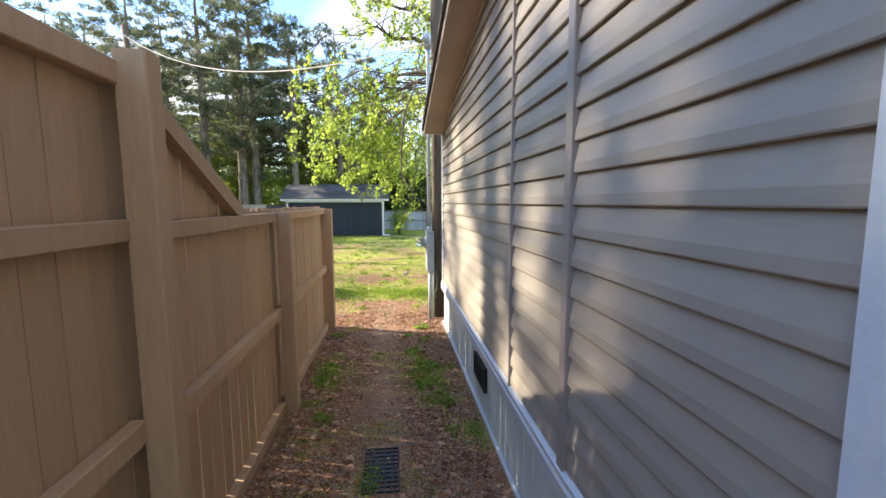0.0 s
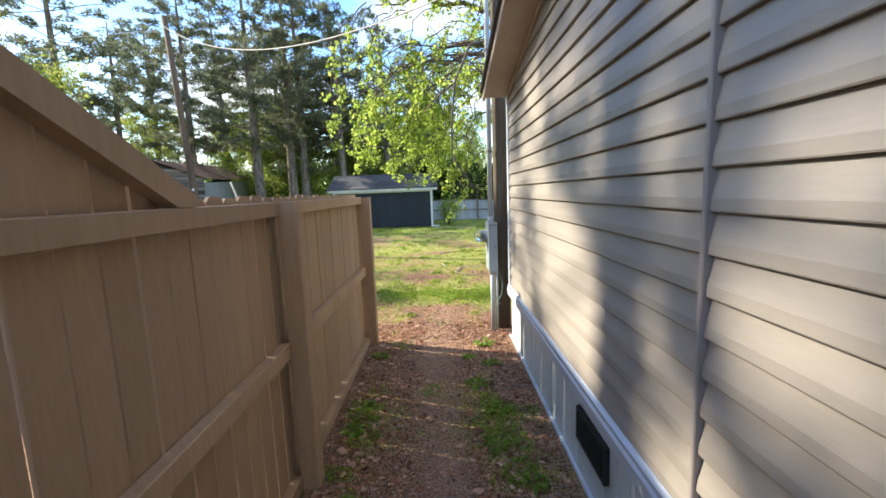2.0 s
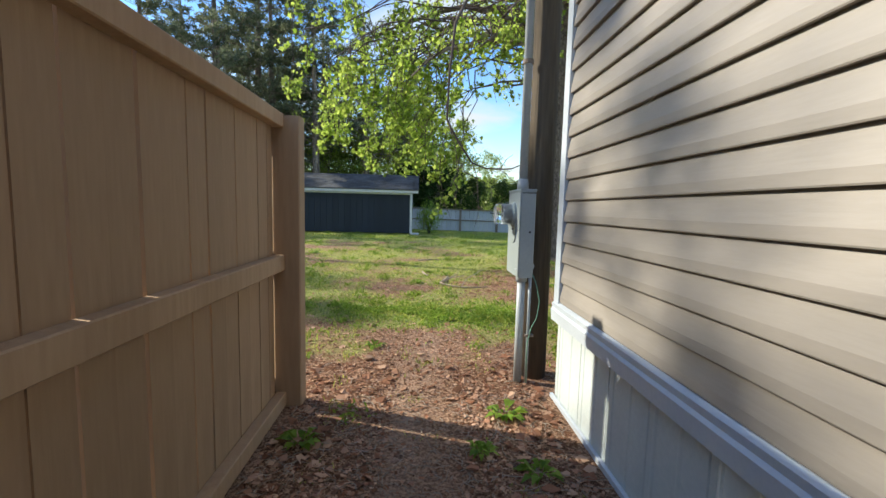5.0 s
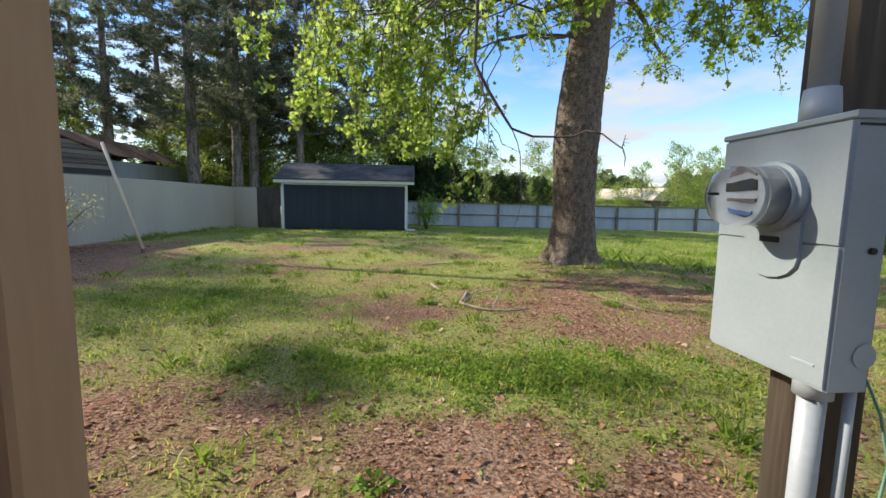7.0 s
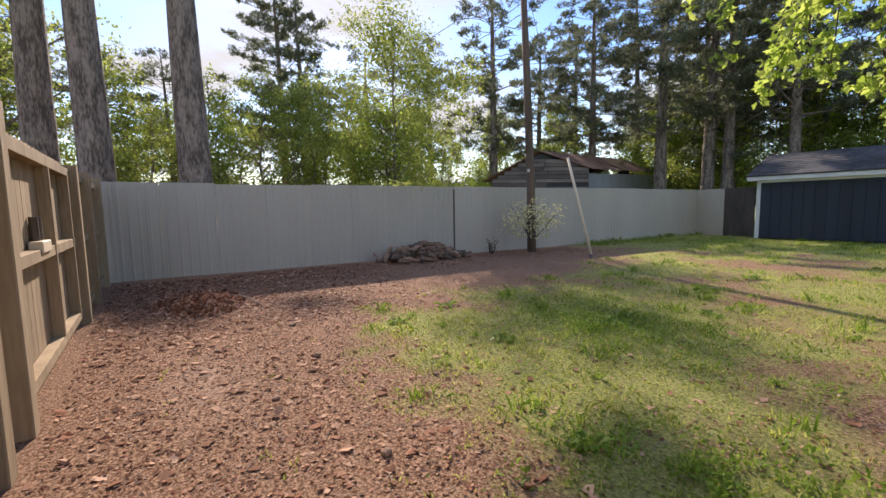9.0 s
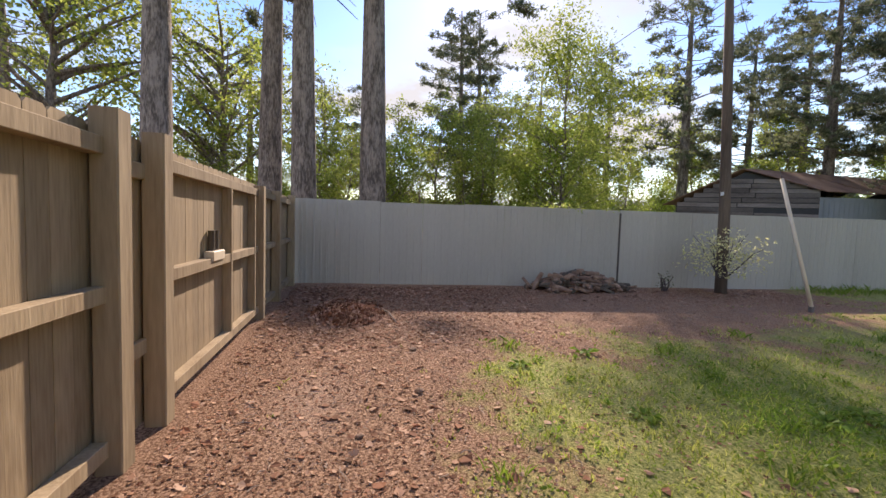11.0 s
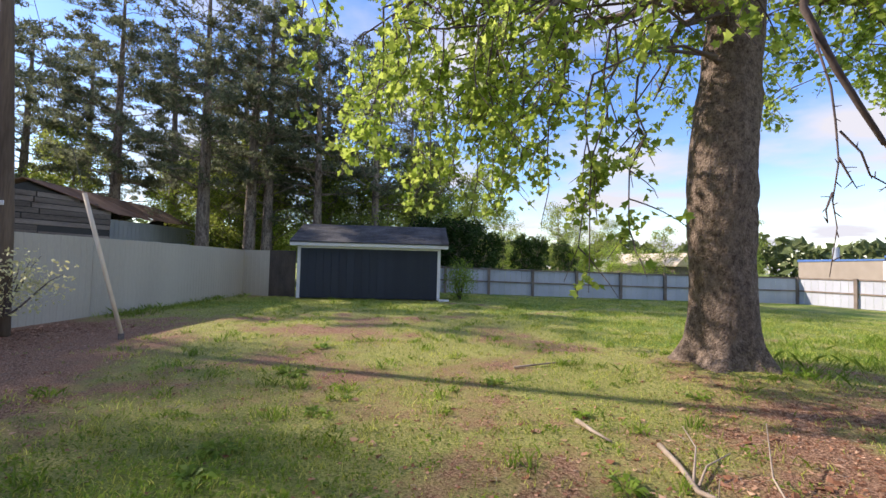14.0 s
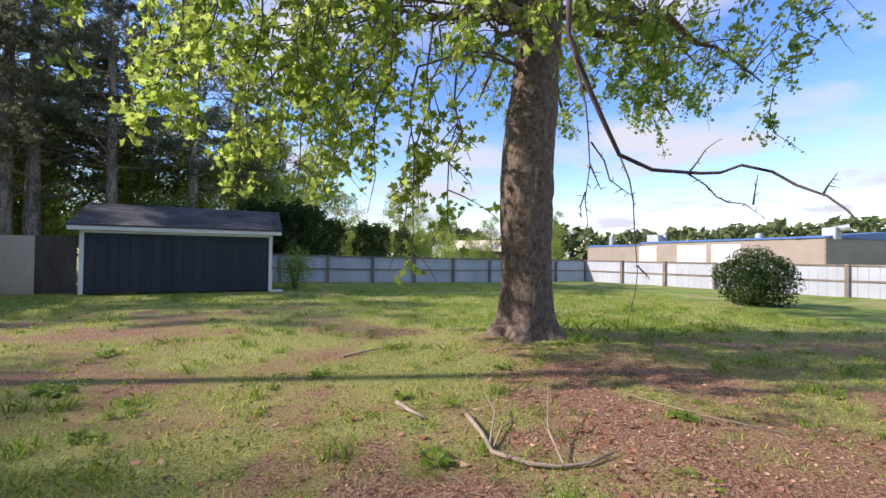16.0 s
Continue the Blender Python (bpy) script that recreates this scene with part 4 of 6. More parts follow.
def build_sycamore():
    rng = random.Random(21)
    t = thing("sycamore_tree", (3.0, 14.5, 0.05), "large rough-barked sycamore with fresh lime-green leaves on drooping branches", "tree")
    g = Geo()
    path, sides = [], 40
    zs = [-0.15, 0.0, 0.06, 0.14, 0.25, 0.4, 0.6] + [0.8 + 0.14 * i for i in range(30)] + [5.4, 6, 7, 8.5, 10.5, 13.0]
    for z in zs:
        r = float(np.interp(z, [0, 0.8, 1.4, 2.2, 2.7, 3.5, 4.4, 6, 9, 13], [0.44, 0.42, 0.405, 0.43, 0.45, 0.42, 0.39, 0.35, 0.22, 0.08]))
        r += 0.27 * math.exp(-max(z, 0) / 0.28)
        cx = 3.0 + float(np.interp(z, [0, 1.4, 2.4, 3.4, 4.4, 6, 13], [0.0, -0.02, -0.03, 0.02, 0.13, 0.28, 0.55]))
        ring = []
        for k in range(sides):
            a = 2 * math.pi * k / sides
            flare = 1 + 0.22 * math.exp(-max(z, 0) / 0.25) * math.sin(5 * a + 0.7)
            knob = 1 + 0.07 * noise.noise((math.cos(a) * 3.2, math.sin(a) * 3.2, z * 1.6)) + 0.06 * noise.noise((math.cos(a) * 9, math.sin(a) * 9, z * 6))
            rr = max(r, 0.05) * flare * knob
            g.v.append((cx + rr * math.cos(a), 14.5 + rr * math.sin(a), z))
        path.append(cx)
    for i in range(len(zs) - 1):
        for k in range(sides):
            k2 = (k + 1) % sides
            g.f.append((i * sides + k, i * sides + k2, (i + 1) * sides + k2, (i + 1) * sides + k))
    part("trunk", g, M["syc_bark"], t, smooth=True)
    # limbs: azimuth, start height, reach, end height, twigs
    limbs = [(180, 4.3, 5.2, 5.0, 18), (200, 4.6, 4.6, 4.0, 17), (165, 5.0, 5.6, 5.6, 18), (222, 4.4, 4.0, 4.3, 14), (250, 4.9, 3.4, 4.8, 9), (150, 4.4, 4.6, 4.6, 12), (190, 6.0, 5.8, 7.0, 16), (212, 6.4, 5.0, 7.5, 14), (235, 6.2, 4.4, 7.0, 12),
             (262, 6.0, 3.8, 6.6, 10), (285, 6.6, 3.6, 7.0, 10), (20, 5.0, 6.0, 5.2, 20), (0, 5.4, 6.4, 5.6, 20), (40, 5.2, 5.4, 5.2, 16), (-20, 6.2, 6.0, 6.2, 16), (8, 6.2, 6.6, 6.6, 18), (28, 6.6, 5.8, 7.0, 14), (-45, 6.8, 4.6, 7.8, 12), (10, 7.5, 5.0, 8.6, 14), (75, 5.0, 3.6, 5.4, 9), (100, 5.5, 4.2, 6.0, 10),
             (130, 6.0, 4.8, 7.2, 12), (170, 7.8, 5.0, 9.2, 14), (205, 8.4, 4.6, 9.8, 14), (240, 8.6, 4.2, 10.0, 12), (300, 8.0, 4.2, 9.4, 12), (60, 8.0, 4.4, 9.4, 12), (340, 9.0, 4.4, 10.6, 12), (120, 9.2, 4.0, 10.8, 10), (30, 10.2, 3.4, 12.2, 12), (180, 10.6, 3.2, 12.6, 12), (270, 10.8, 3.0, 12.8, 10)]
    wood, leaves = Geo(), Geo()

    def spray(p, length, n, drop=1.0, size=0.088):
        """A hanging twig with its leaves."""
        d = Vector((rng.uniform(-1, 1), rng.uniform(-1, 1), -drop * rng.uniform(0.4, 1.3))).normalized()
        q = [p]
        for i in range(4):
            d = (d + Vector((rng.uniform(-0.25, 0.25), rng.uniform(-0.25, 0.25), -0.18 * drop))).normalized()
            q.append(q[-1] + d * length / 4)
        wood.tube(q, [0.009, 0.008, 0.006, 0.005, 0.003], 4, False)
        knots = [rng.uniform(0.2, 0.98) * 4 for _ in range(max(2, n // 5))]
        for i in range(int(n * 1.25)):
            f = knots[i % len(knots)]
            k = min(int(f), 3)
            c = q[k].lerp(q[k + 1], f - k) + Vector([rng.gauss(0, 0.065) for _ in range(3)])
            add_leaf(leaves, c, size * rng.uniform(0.55, 1.25), rng)
    for az, z0, reach, z1, nt in limbs:
        z0 = max(z0, 5.7) if az != 200 else 5.2
        reach *= 0.85 if 140 < az < 230 else 1.0
        a = radians(az + rng.uniform(-6, 6))
        s = Vector((3.05 + 0.04 * z0, 14.5, z0))
        e = Vector((s.x + reach * math.cos(a), s.y + reach * math.sin(a), z1))
        pts = curve_pts(s, e, 0.55, 8, 0.16, rng)
        part("limb", Geo().tube(pts, [0.115 - 0.0125 * i for i in range(9)], 8, True, 0.06, rng), M["dead_stick"] if z0 < 5.5 else M["syc_bark"], t, smooth=True)
        for _ in range(int(nt * 1.25)):
            f = rng.uniform(0.28, 1.0) * 8
            k = min(int(f), 7)
            p = pts[k].lerp(pts[k + 1], f - k)
            side = Vector((rng.uniform(-1, 1), rng.uniform(-1, 1), rng.uniform(-0.2, 0.55))).normalized() * rng.uniform(0.4, 1.25)
            q = p + side
            wood.tube([p, p + side * 0.5 + Vector((0, 0, 0.08)), q], [0.018, 0.013, 0.009], 5, False)
            spray(q, rng.uniform(0.45, 1.1), rng.randint(13, 24), 1.0)
            spray(p + side * 0.6, rng.uniform(0.3, 0.8), rng.randint(7, 14), 0.5)
    # the low hanging sprays towards the shed and the camera
    low = [(-1.2, 14.2, 4.6, 2.3, 46), (-0.6, 13.6, 4.5, 2.0, 44), (-1.8, 14.6, 4.8, 2.6, 40), (0.2, 13.4, 4.3, 1.9, 34), (0.55, 13.0, 4.0, 1.15, 40), (-0.2, 14.8, 4.6, 2.1, 40), (1.0, 13.0, 4.2, 2.3, 22), (-2.4, 15.2, 5.0, 2.9, 38), (-1.0, 15.6, 4.9, 2.2, 42),
           (-1.6, 13.2, 4.7, 2.9, 36), (0.1, 15.6, 4.6, 2.6, 30), (1.5, 12.0, 5.0, 3.3, 40), (2.2, 12.2, 5.2, 3.6, 34), (0.8, 12.2, 4.9, 3.4, 30), (-2.9, 14.4, 5.4, 3.2, 38), (0.9, 13.6, 4.4, 2.0, 26), (0.45, 13.2, 3.6, 1.25, 36), (0.75, 12.8, 3.4, 1.5, 28)]
    for _ in range(30):
        x, y = rng.uniform(-2.7, 0.8), rng.uniform(12.6, 16.8)
        za = rng.uniform(4.2, 7.0)
        low.append((x, y, za, za - rng.uniform(1.2, 2.4), 30))
    for _ in range(16):
        x, y = rng.uniform(-2.3, 0.3), rng.uniform(13.2, 16.6)
        za = rng.uniform(3.6, 6.6)
        low.append((x, y, za, max(za - rng.uniform(1.0, 2.2), 1.7 + 0.5 * abs(x + 1.0)), 34))
    for _ in range(26):
        x, y = rng.uniform(4.2, 9.4), rng.uniform(13.0, 17.5)
        za = rng.uniform(5.0, 7.0)
        low.append((x, y, za, za - rng.uniform(0.7, 1.5), 34))
    for x, y, za, zb, n in low:
        p = Vector((x, y, za))
        q = [p]
        for i in range(6):
            q.append(Vector((x + rng.uniform(-0.12, 0.12) - 0.05 * i, y + rng.uniform(-0.12, 0.12), za + (zb - za) * (i + 1) / 6)))
        if n % 2 == 0 and n not in (34, 30):
            s = Vector((3.1, 14.5, za + 0.9))
            wood.tube(curve_pts(s, p, 0.35, 6, 0.22, rng), [0.035, 0.03, 0.026, 0.022, 0.018, 0.015, 0.012], 6, False)
        else:
            s = p + Vector((rng.uniform(0.3, 1.0), rng.uniform(-0.5, 0.5), rng.uniform(0.2, 0.7)))
            wood.tube(curve_pts(s, p, 0.1, 4, 0.06, rng), [0.016, 0.015, 0.014, 0.013, 0.012], 5, False)
        wood.tube(q, [0.014, 0.012, 0.01, 0.009, 0.008, 0.006, 0.004], 5, False)
        for j in range(5):
            i = rng.randint(1, 5)
            spray(q[i], rng.uniform(0.3, 0.75), n // 4, 0.6, 0.095)
        knots = [rng.uniform(0.6, 5.95) for _ in range(max(3, n // 6))]
        for j in range(int(n * 2.0)):
            f = knots[j % len(knots)]
            k = min(int(f), 5)
            add_leaf(leaves, q[k].lerp(q[k + 1], f - k) + Vector([rng.gauss(0, 0.075) for _ in range(3)]), 0.098 * rng.uniform(0.5, 1.3), rng)
    tagged(part("twigwork", wood, M["twig"], t, smooth=True), kind="stuff")
    tagged(part("crown", leaves.mesh("crown", M["syc_leaf"], False, False), None, t, "fresh lime-green lobed leaves"), kind="stuff")
    # the bare branch that reaches out
    def bend_in(q):
        out = []
        for x, y, z in q:
            k = float(np.interp(x, [3.6, 11], [0.416, 0.23]))
            out.append((-1.35 + k * (x + 1.35), 8.72 + k * (y - 8.72), 1.41 + k * (z - 1.41)))
        return out
    b = [(3.05, 14.0, 5.9), (1.9, 12.6, 5.75), (0.75, 11.1, 5.0), (0.38, 10.6, 4.1), (0.3, 10.5, 3.3)] + bend_in([(2.58, 13.0, 4.4), (2.96, 13.0, 3.73), (3.25, 13, 3.3), (3.54, 13.0, 2.89), (4.24, 13.0, 2.74), (5.36, 13.0, 2.80), (5.9, 13, 2.86), (6.5, 13.0, 3.05), (7.45, 13.0, 3.03), (8.3, 13, 2.85), (9.46, 13.0, 2.73), (10.3, 13, 2.5), (11.0, 13.0, 2.2)])
    bb = part("branch", Geo().tube(b, [0.035, 0.03, 0.026, 0.022, 0.019, 0.017, 0.016, 0.015, 0.013, 0.011, 0.010, 0.009, 0.0085, 0.008, 0.0075, 0.007, 0.0055, 0.003], 8, True, 0.08, rng), M["twig"], t, "long bare drooping branch", smooth=True)
    subs = [[(3.54, 13, 2.89), (3.72, 12.98, 2.55), (3.83, 13, 2.25), (3.86, 13, 1.8), (3.93, 13, 1.2), (3.88, 13, 0.9), (3.74, 13, 0.5)],
            [(2.62, 13, 4.3), (2.9, 13, 3.5), (2.95, 13, 3.1), (2.98, 13, 2.65), (2.90, 13, 2.2), (2.95, 13, 1.9), (2.85, 13, 1.35)],
            [(5.0, 13, 2.78), (5.51, 13, 2.62), (5.8, 13, 2.45), (6.1, 13, 2.38), (6.6, 13, 2.38), (7.23, 13, 2.16)],
            [(5.1, 13, 2.8), (5.3, 13, 2.98), (5.5, 13, 3.2), (5.75, 13, 3.35)], [(6.85, 13, 2.38), (6.9, 13, 2.6), (7.0, 13, 2.95)], [(9.3, 13, 2.76), (9.5, 13, 2.95), (9.9, 13, 3.25)],
            [(3.0, 13, 3.0), (3.2, 12.95, 2.75), (3.3, 12.95, 2.5), (3.6, 13, 2.4), (3.85, 13, 2.3)], [(2.98, 13, 2.7), (3.1, 13, 2.5), (3.2, 13, 2.35)], [(3.93, 13, 1.3), (4.05, 13, 1.2), (4.15, 13, 1.15)], [(2.9, 13, 2.3), (2.82, 13, 2.1), (2.84, 13, 1.95)]]
    for q in [bend_in(s) for s in subs]:
        n = len(q)
        g = Geo().tube(q, [0.0062 * (1 - 0.7 * i / (n - 1)) for i in range(n)], 6, True, 0.12, rng)
        for i in range(1, n):
            for _ in range(2):
                p = Vector(q[i - 1]).lerp(Vector(q[i]), rng.random())
                g.tube([p, p + Vector((rng.uniform(-0.05, 0.05), rng.uniform(-0.03, 0.03), rng.uniform(-0.03, 0.03)))], [0.003, 0.0015], 4, False)
        part("side_branch", g, M["twig"], bb, smooth=True)


build_sycamore()


def make_pine(seed, h, r, first, reach, label, base=(0, 0, 0), dead=3, dens=1.0):
    """A tall pine: bare lower trunk, level limbs, tufts of needles towards their ends."""
    rng = random.Random(seed)
    t = thing("pine_tree", base, label, "tree", "pines behind the fences")
    B = Vector(base)
    lean = Vector((rng.uniform(-0.02, 0.02), rng.uniform(-0.02, 0.02), 0))
    n = 9
    part("trunk", Geo().tube([B + lean * (h * i / n) * (i / n) + Vector((0, 0, h * i / n - (0.2 if i == 0 else 0))) for i in range(n + 1)], [r * (1.15 if i == 0 else 1) * (1 - 0.86 * (i / n) ** 1.3) for i in range(n + 1)], 14, True, 0.04, rng), M["bark"], t, smooth=True)
    wood, nd = Geo(), Geo()

    def tuft(c, s, k):
        for _ in range(k):
            d = rand_dir(rng, 0.35)
            w = d.orthogonal().normalized() * s * 0.13
            w = Matrix.Rotation(rng.uniform(0, 6.28), 3, d) @ w
            o = c + d * s * 0.1
            e = c + d * s * rng.uniform(0.6, 1.1)
            nd.face(o - w, o + w, e)
    z = first
    while z < h * 0.98:
        f = (z - first) / (h - first)
        k = rng.randint(2, 4)
        for _ in range(k):
            a = rng.uniform(0, 6.28)
            L = reach * (0.75 + 0.55 * f - 1.05 * f * f) * rng.uniform(0.4, 1.25)
            if f < 0.08:
                L *= 0.7
            o = B + Vector((0, 0, z)) + lean * z
            e = o + Vector((math.cos(a) * L, math.sin(a) * L, L * rng.uniform(-0.15, 0.42)))
            pts = curve_pts(o, e, rng.uniform(-0.3, 0.25), 4, 0.12, rng)
            wood.tube(pts, [0.05 * (1 - f * 0.6), 0.04 * (1 - f * 0.6), 0.03, 0.02, 0.01], 5, False)
            if f < 0.1 and rng.random() < 0.5:
                continue
            for _ in range(max(1, int(L * 2.3 * dens))):
                u = rng.uniform(0.42, 1.0) * 4
                q = min(int(u), 3)
                p = pts[q].lerp(pts[q + 1], min(u - q, 1.0))
                c = p + Vector((rng.gauss(0, 0.28), rng.gauss(0, 0.28), rng.uniform(0.0, 0.3))) * (0.5 + 0.4 * L / reach)
                wood.tube([p, c], [0.016, 0.008], 3, False)
                w = rng.uniform(0.3, 0.62)
                for _ in range(rng.randint(9, 14)):
                    d = rand_dir(rng) * rng.random() ** 0.4
                    e = c + Vector((d.x * w, d.y * w, d.z * w * 0.5))
                    tuft(e, rng.uniform(0.19, 0.32), 7)
        z += rng.uniform(0.3, 0.8)
    tagged(part("limb_wood", wood, M["bark"], t, smooth=False), kind="stuff")
    tagged(part("crown", nd.mesh("crown", M["pine_leaf"], False, False), None, t, "dark green needle tufts"), kind="stuff")
    return t


def build_pines():
    lab = "tall pine with dark needle tufts and a furrowed grey-brown trunk"
    near = make_pine(31, 20, 0.41, 8.9, 8.2, "big pine with a thick bare trunk behind the fence", (-13.2, 8.6, 0), dens=0.42)
    for x, y, s, rz in ((-14.6, 6.5, 1.05, 80), (-15.6, 5.3, 0.95, 200), (-13.4, 2.8, 0.95, 300)):
        copy_thing(near, Matrix.Translation((x, y, 0)) @ Matrix.Rotation(radians(rz), 4, "Z"))
    kinds = [make_pine(41, 17, 0.36, 5.2, 5.6, lab, (-12.9, 31.9, 0), dens=0.62), make_pine(42, 20, 0.36, 4.5, 5.4, lab, (-37.1, 19.1, 0), dens=0.8), make_pine(43, 15, 0.27, 4.2, 4.8, lab, (-3.9, 34.2, 0), dens=0.7)]
    spots = [(1, -37.9, 17.6, 10, 1.02), (2, -30.5, 9.0, 130, 0.7), (0, -22.4, 27.6, 50, 0.96), (0, -11.1, 33.6, 120, 1), (1, -10.2, 33.9, 200, 0.9), (0, -8.2, 40.5, 250, 1), (2, -7.2, 33.5, 70, 1), (1, -19.0, 40.0, 300, 0.9), (2, -24.0, 34.0, 180, 1), (0, -31.0, 22.0, 220, 0.8), (1, -17.2, 31.5, 15, 0.8),
             (2, -34.0, 6.0, 95, 0.8), (0, -32.0, 1.0, 140, 0.8), (2, -1.8, 40.5, 310, 1), (1, -34, 30, 45, 0.85), (2, -36.0, 19.0, 275, 0.9), (1, -26.5, 42.0, 20, 0.9), (2, -15.5, 45.0, 160, 1), (0, -19.5, 48.0, 60, 1), (0, -24.5, -8.0, 12, 0.9), (0, -14.6, 41.0, 80, 1)]
    for k, x, y, rz, f in spots:
        copy_thing(kinds[k], Matrix.Translation((x, y, 0)) @ Matrix.Rotation(radians(rz), 4, "Z") @ Matrix.Scale(f, 4))


build_pines()


def make_broadleaf(seed, h, w, label, mat, base, leaves=5200, size=0.13, name="young_tree", group="young trees behind the fences", low=0.12, trunk=0.09, shape="oval"):
    """A light broadleaf tree: stem, forked branches, leaves in loose clumps with gaps."""
    rng = random.Random(seed)
    t = thing(name, base, label, "tree", group)
    B = Vector(base)
    stem = Geo()
    top = B + Vector((rng.uniform(-0.4, 0.4), rng.uniform(-0.4, 0.4), h * 0.92))
    pts = curve_pts(B - Vector((0, 0, 0.1)), top, 0.0, 7, 0.12, rng)
    stem.tube(pts, [trunk * (1 - 0.12 * i) for i in range(8)], 8, True, 0.05, rng)
    part("trunk", stem, M["bark"], t, smooth=True)
    wood, lv = Geo(), Geo()
    clumps = []
    nb = 34
    for i in range(nb):
        f = low + (1 - low) * (i + rng.random()) / nb
        p = pts[0].lerp(pts[-1], f * 0.97)
        a = rng.uniform(0, 6.28)
        L = w * (1.15 - abs(f - 0.45) * 1.3) * rng.uniform(0.5, 1.05)
        e = p + Vector((math.cos(a) * L, math.sin(a) * L, L * rng.uniform(0.25, 0.9)))
        e.z = min(e.z, B.z + h)
        q = curve_pts(p, e, 0.1, 4, 0.1, rng)
        wood.tube(q, [trunk * 0.35, trunk * 0.28, trunk * 0.2, trunk * 0.13, trunk * 0.06], 5, False)
        for j in range(4):
            k = rng.randint(1, 3)
            c = q[k].lerp(q[k + 1], rng.random()) + Vector([rng.gauss(0, 0.28) for _ in range(3)])
            wood.tube([q[k], c], [0.012, 0.005], 3, False)
            clumps.append(c)
        clumps.append(e)
    for i in range(leaves):
        c = clumps[rng.randrange(len(clumps))]
        add_leaf(lv, c + Vector([rng.gauss(0, 0.24) for _ in range(3)]) * (w / 2.4), size * rng.uniform(0.6, 1.3), rng, shape)
    tagged(part("branchwork", wood, M["bark"], t), kind="stuff")
    tagged(part("crown", lv.mesh("crown", mat, False, False), None, t), kind="stuff")
    return t


def build_woods():
    lab = "young broadleaf tree in fresh yellow-green leaf"
    A = make_broadleaf(61, 9.8, 4.3, lab, M["young_leaf"], (-18.1, 17.3, 0), leaves=24000, size=0.13)
    Bt = make_broadleaf(62, 9.5, 2.2, lab, M["young_leaf"], (-20.5, 33.0, 0), leaves=4200, size=0.17, shape="lance")
    C = make_broadleaf(63, 6.2, 2.4, "leafy understorey tree in mid-green leaf", M["syc_leaf"], (-19.0, 17.5, 0), leaves=5000, size=0.15, shape="lance")
    big = make_broadleaf(64, 12, 5.2, "spreading tree with crooked dark limbs and thin spring leaves", M["young_leaf"], (-20.0, -3.5, 0), leaves=6500, size=0.22, low=0.3, trunk=0.28, shape="lance")
    copy_thing(big, Matrix.Translation((-25.0, 1.2, 0)) @ Matrix.Rotation(2, 4, "Z"))
    rng = random.Random(8)
    spots = []
    for i in range(13):
        spots.append((-26 - rng.uniform(0, 14), -4 + i * 3.4 + rng.uniform(-0.8, 0.8)))
    for i in range(16):
        spots.append((-23.0 - rng.uniform(0, 3.5), -2 + i * 2.6 + rng.uniform(-0.8, 0.8)))
    for i in range(14):
        spots.append((-15.5 + i * 1.25 + rng.uniform(-0.5, 0.5), 35.5 + rng.uniform(0, 3)))
    for i in range(20):
        spots.append((-21 + i * 1.35 + rng.uniform(-0.6, 0.6), 38.5 + rng.uniform(0, 12)))
    for x, y in ((-23.0, 20.5), (-24.5, 10.0), (-26.5, 13.0), (-27, 7.0), (-25.5, 16.0), (-28.5, 10.5), (-24.5, 4.0)):
        spots.append((x, y))
    for i, (x, y) in enumerate(spots):
        s = (C, Bt, Bt)[i % 3]
        f = 0.68 if x > -25 and y < 33 else 1.0
        copy_thing(s, Matrix.Translation((x, y, 0)) @ Matrix.Rotation(rng.uniform(0, 6.28), 4, "Z") @ Matrix.Scale(f, 4))
    cedar = make_broadleaf(66, 4.6, 1.3, "dense dark green conifer beyond the low white fence", M["shrub_leaf"], (8.5, 46, -0.2), leaves=5200, size=0.16, name="evergreen_tree", group="evergreens beyond the low fence", shape="lance")
    for x, y in ((1.3, 33.6), (2.6, 35.5), (0.2, 35.0), (10.0, 47.5), (14.5, 52), (-1.2, 34.0), (5.0, 44)):
        copy_thing(cedar, Matrix.Translation((x, y, -0.2)) @ Matrix.Rotation(rng.uniform(0, 6.28), 4, "Z"))
    for i in range(24):
        x = 3 + i * 1.9 + rng.uniform(-0.8, 0.8)
        y = 52 + rng.uniform(0, 16)
        copy_thing((Bt, C, Bt)[i % 3], Matrix.Translation((x, y, -0.3 - (1.8 if i % 3 else 0))) @ Matrix.Rotation(rng.uniform(0, 6.28), 4, "Z"))
    # far tree line all round
    g = Geo()
    rng = random.Random(12)
    for i in range(30000):
        a = rng.uniform(0, 6.283)
        d = rng.uniform(150, 185)
        hh = 11.5 + 4.0 * noise.noise((math.cos(a) * 9, math.sin(a) * 9, 1)) + 2.2 * noise.noise((math.cos(a) * 40, math.sin(a) * 40, 5))
        add_leaf(g, Vector((d * math.cos(a), d * math.sin(a), hh * rng.random() ** 0.75 - 0.5)), rng.uniform(2.2, 4.2), rng, "lance")
    tagged(new("far_woods", g.mesh("far_woods", M["far_leaf"], False, False)), "hazy green line of far woods", "woods", "", "stuff")


M["far_leaf"] = leaf_material("far_foliage", (0.075, 0.105, 0.04), (0.14, 0.17, 0.07), 0.2, 0.7)
build_woods()


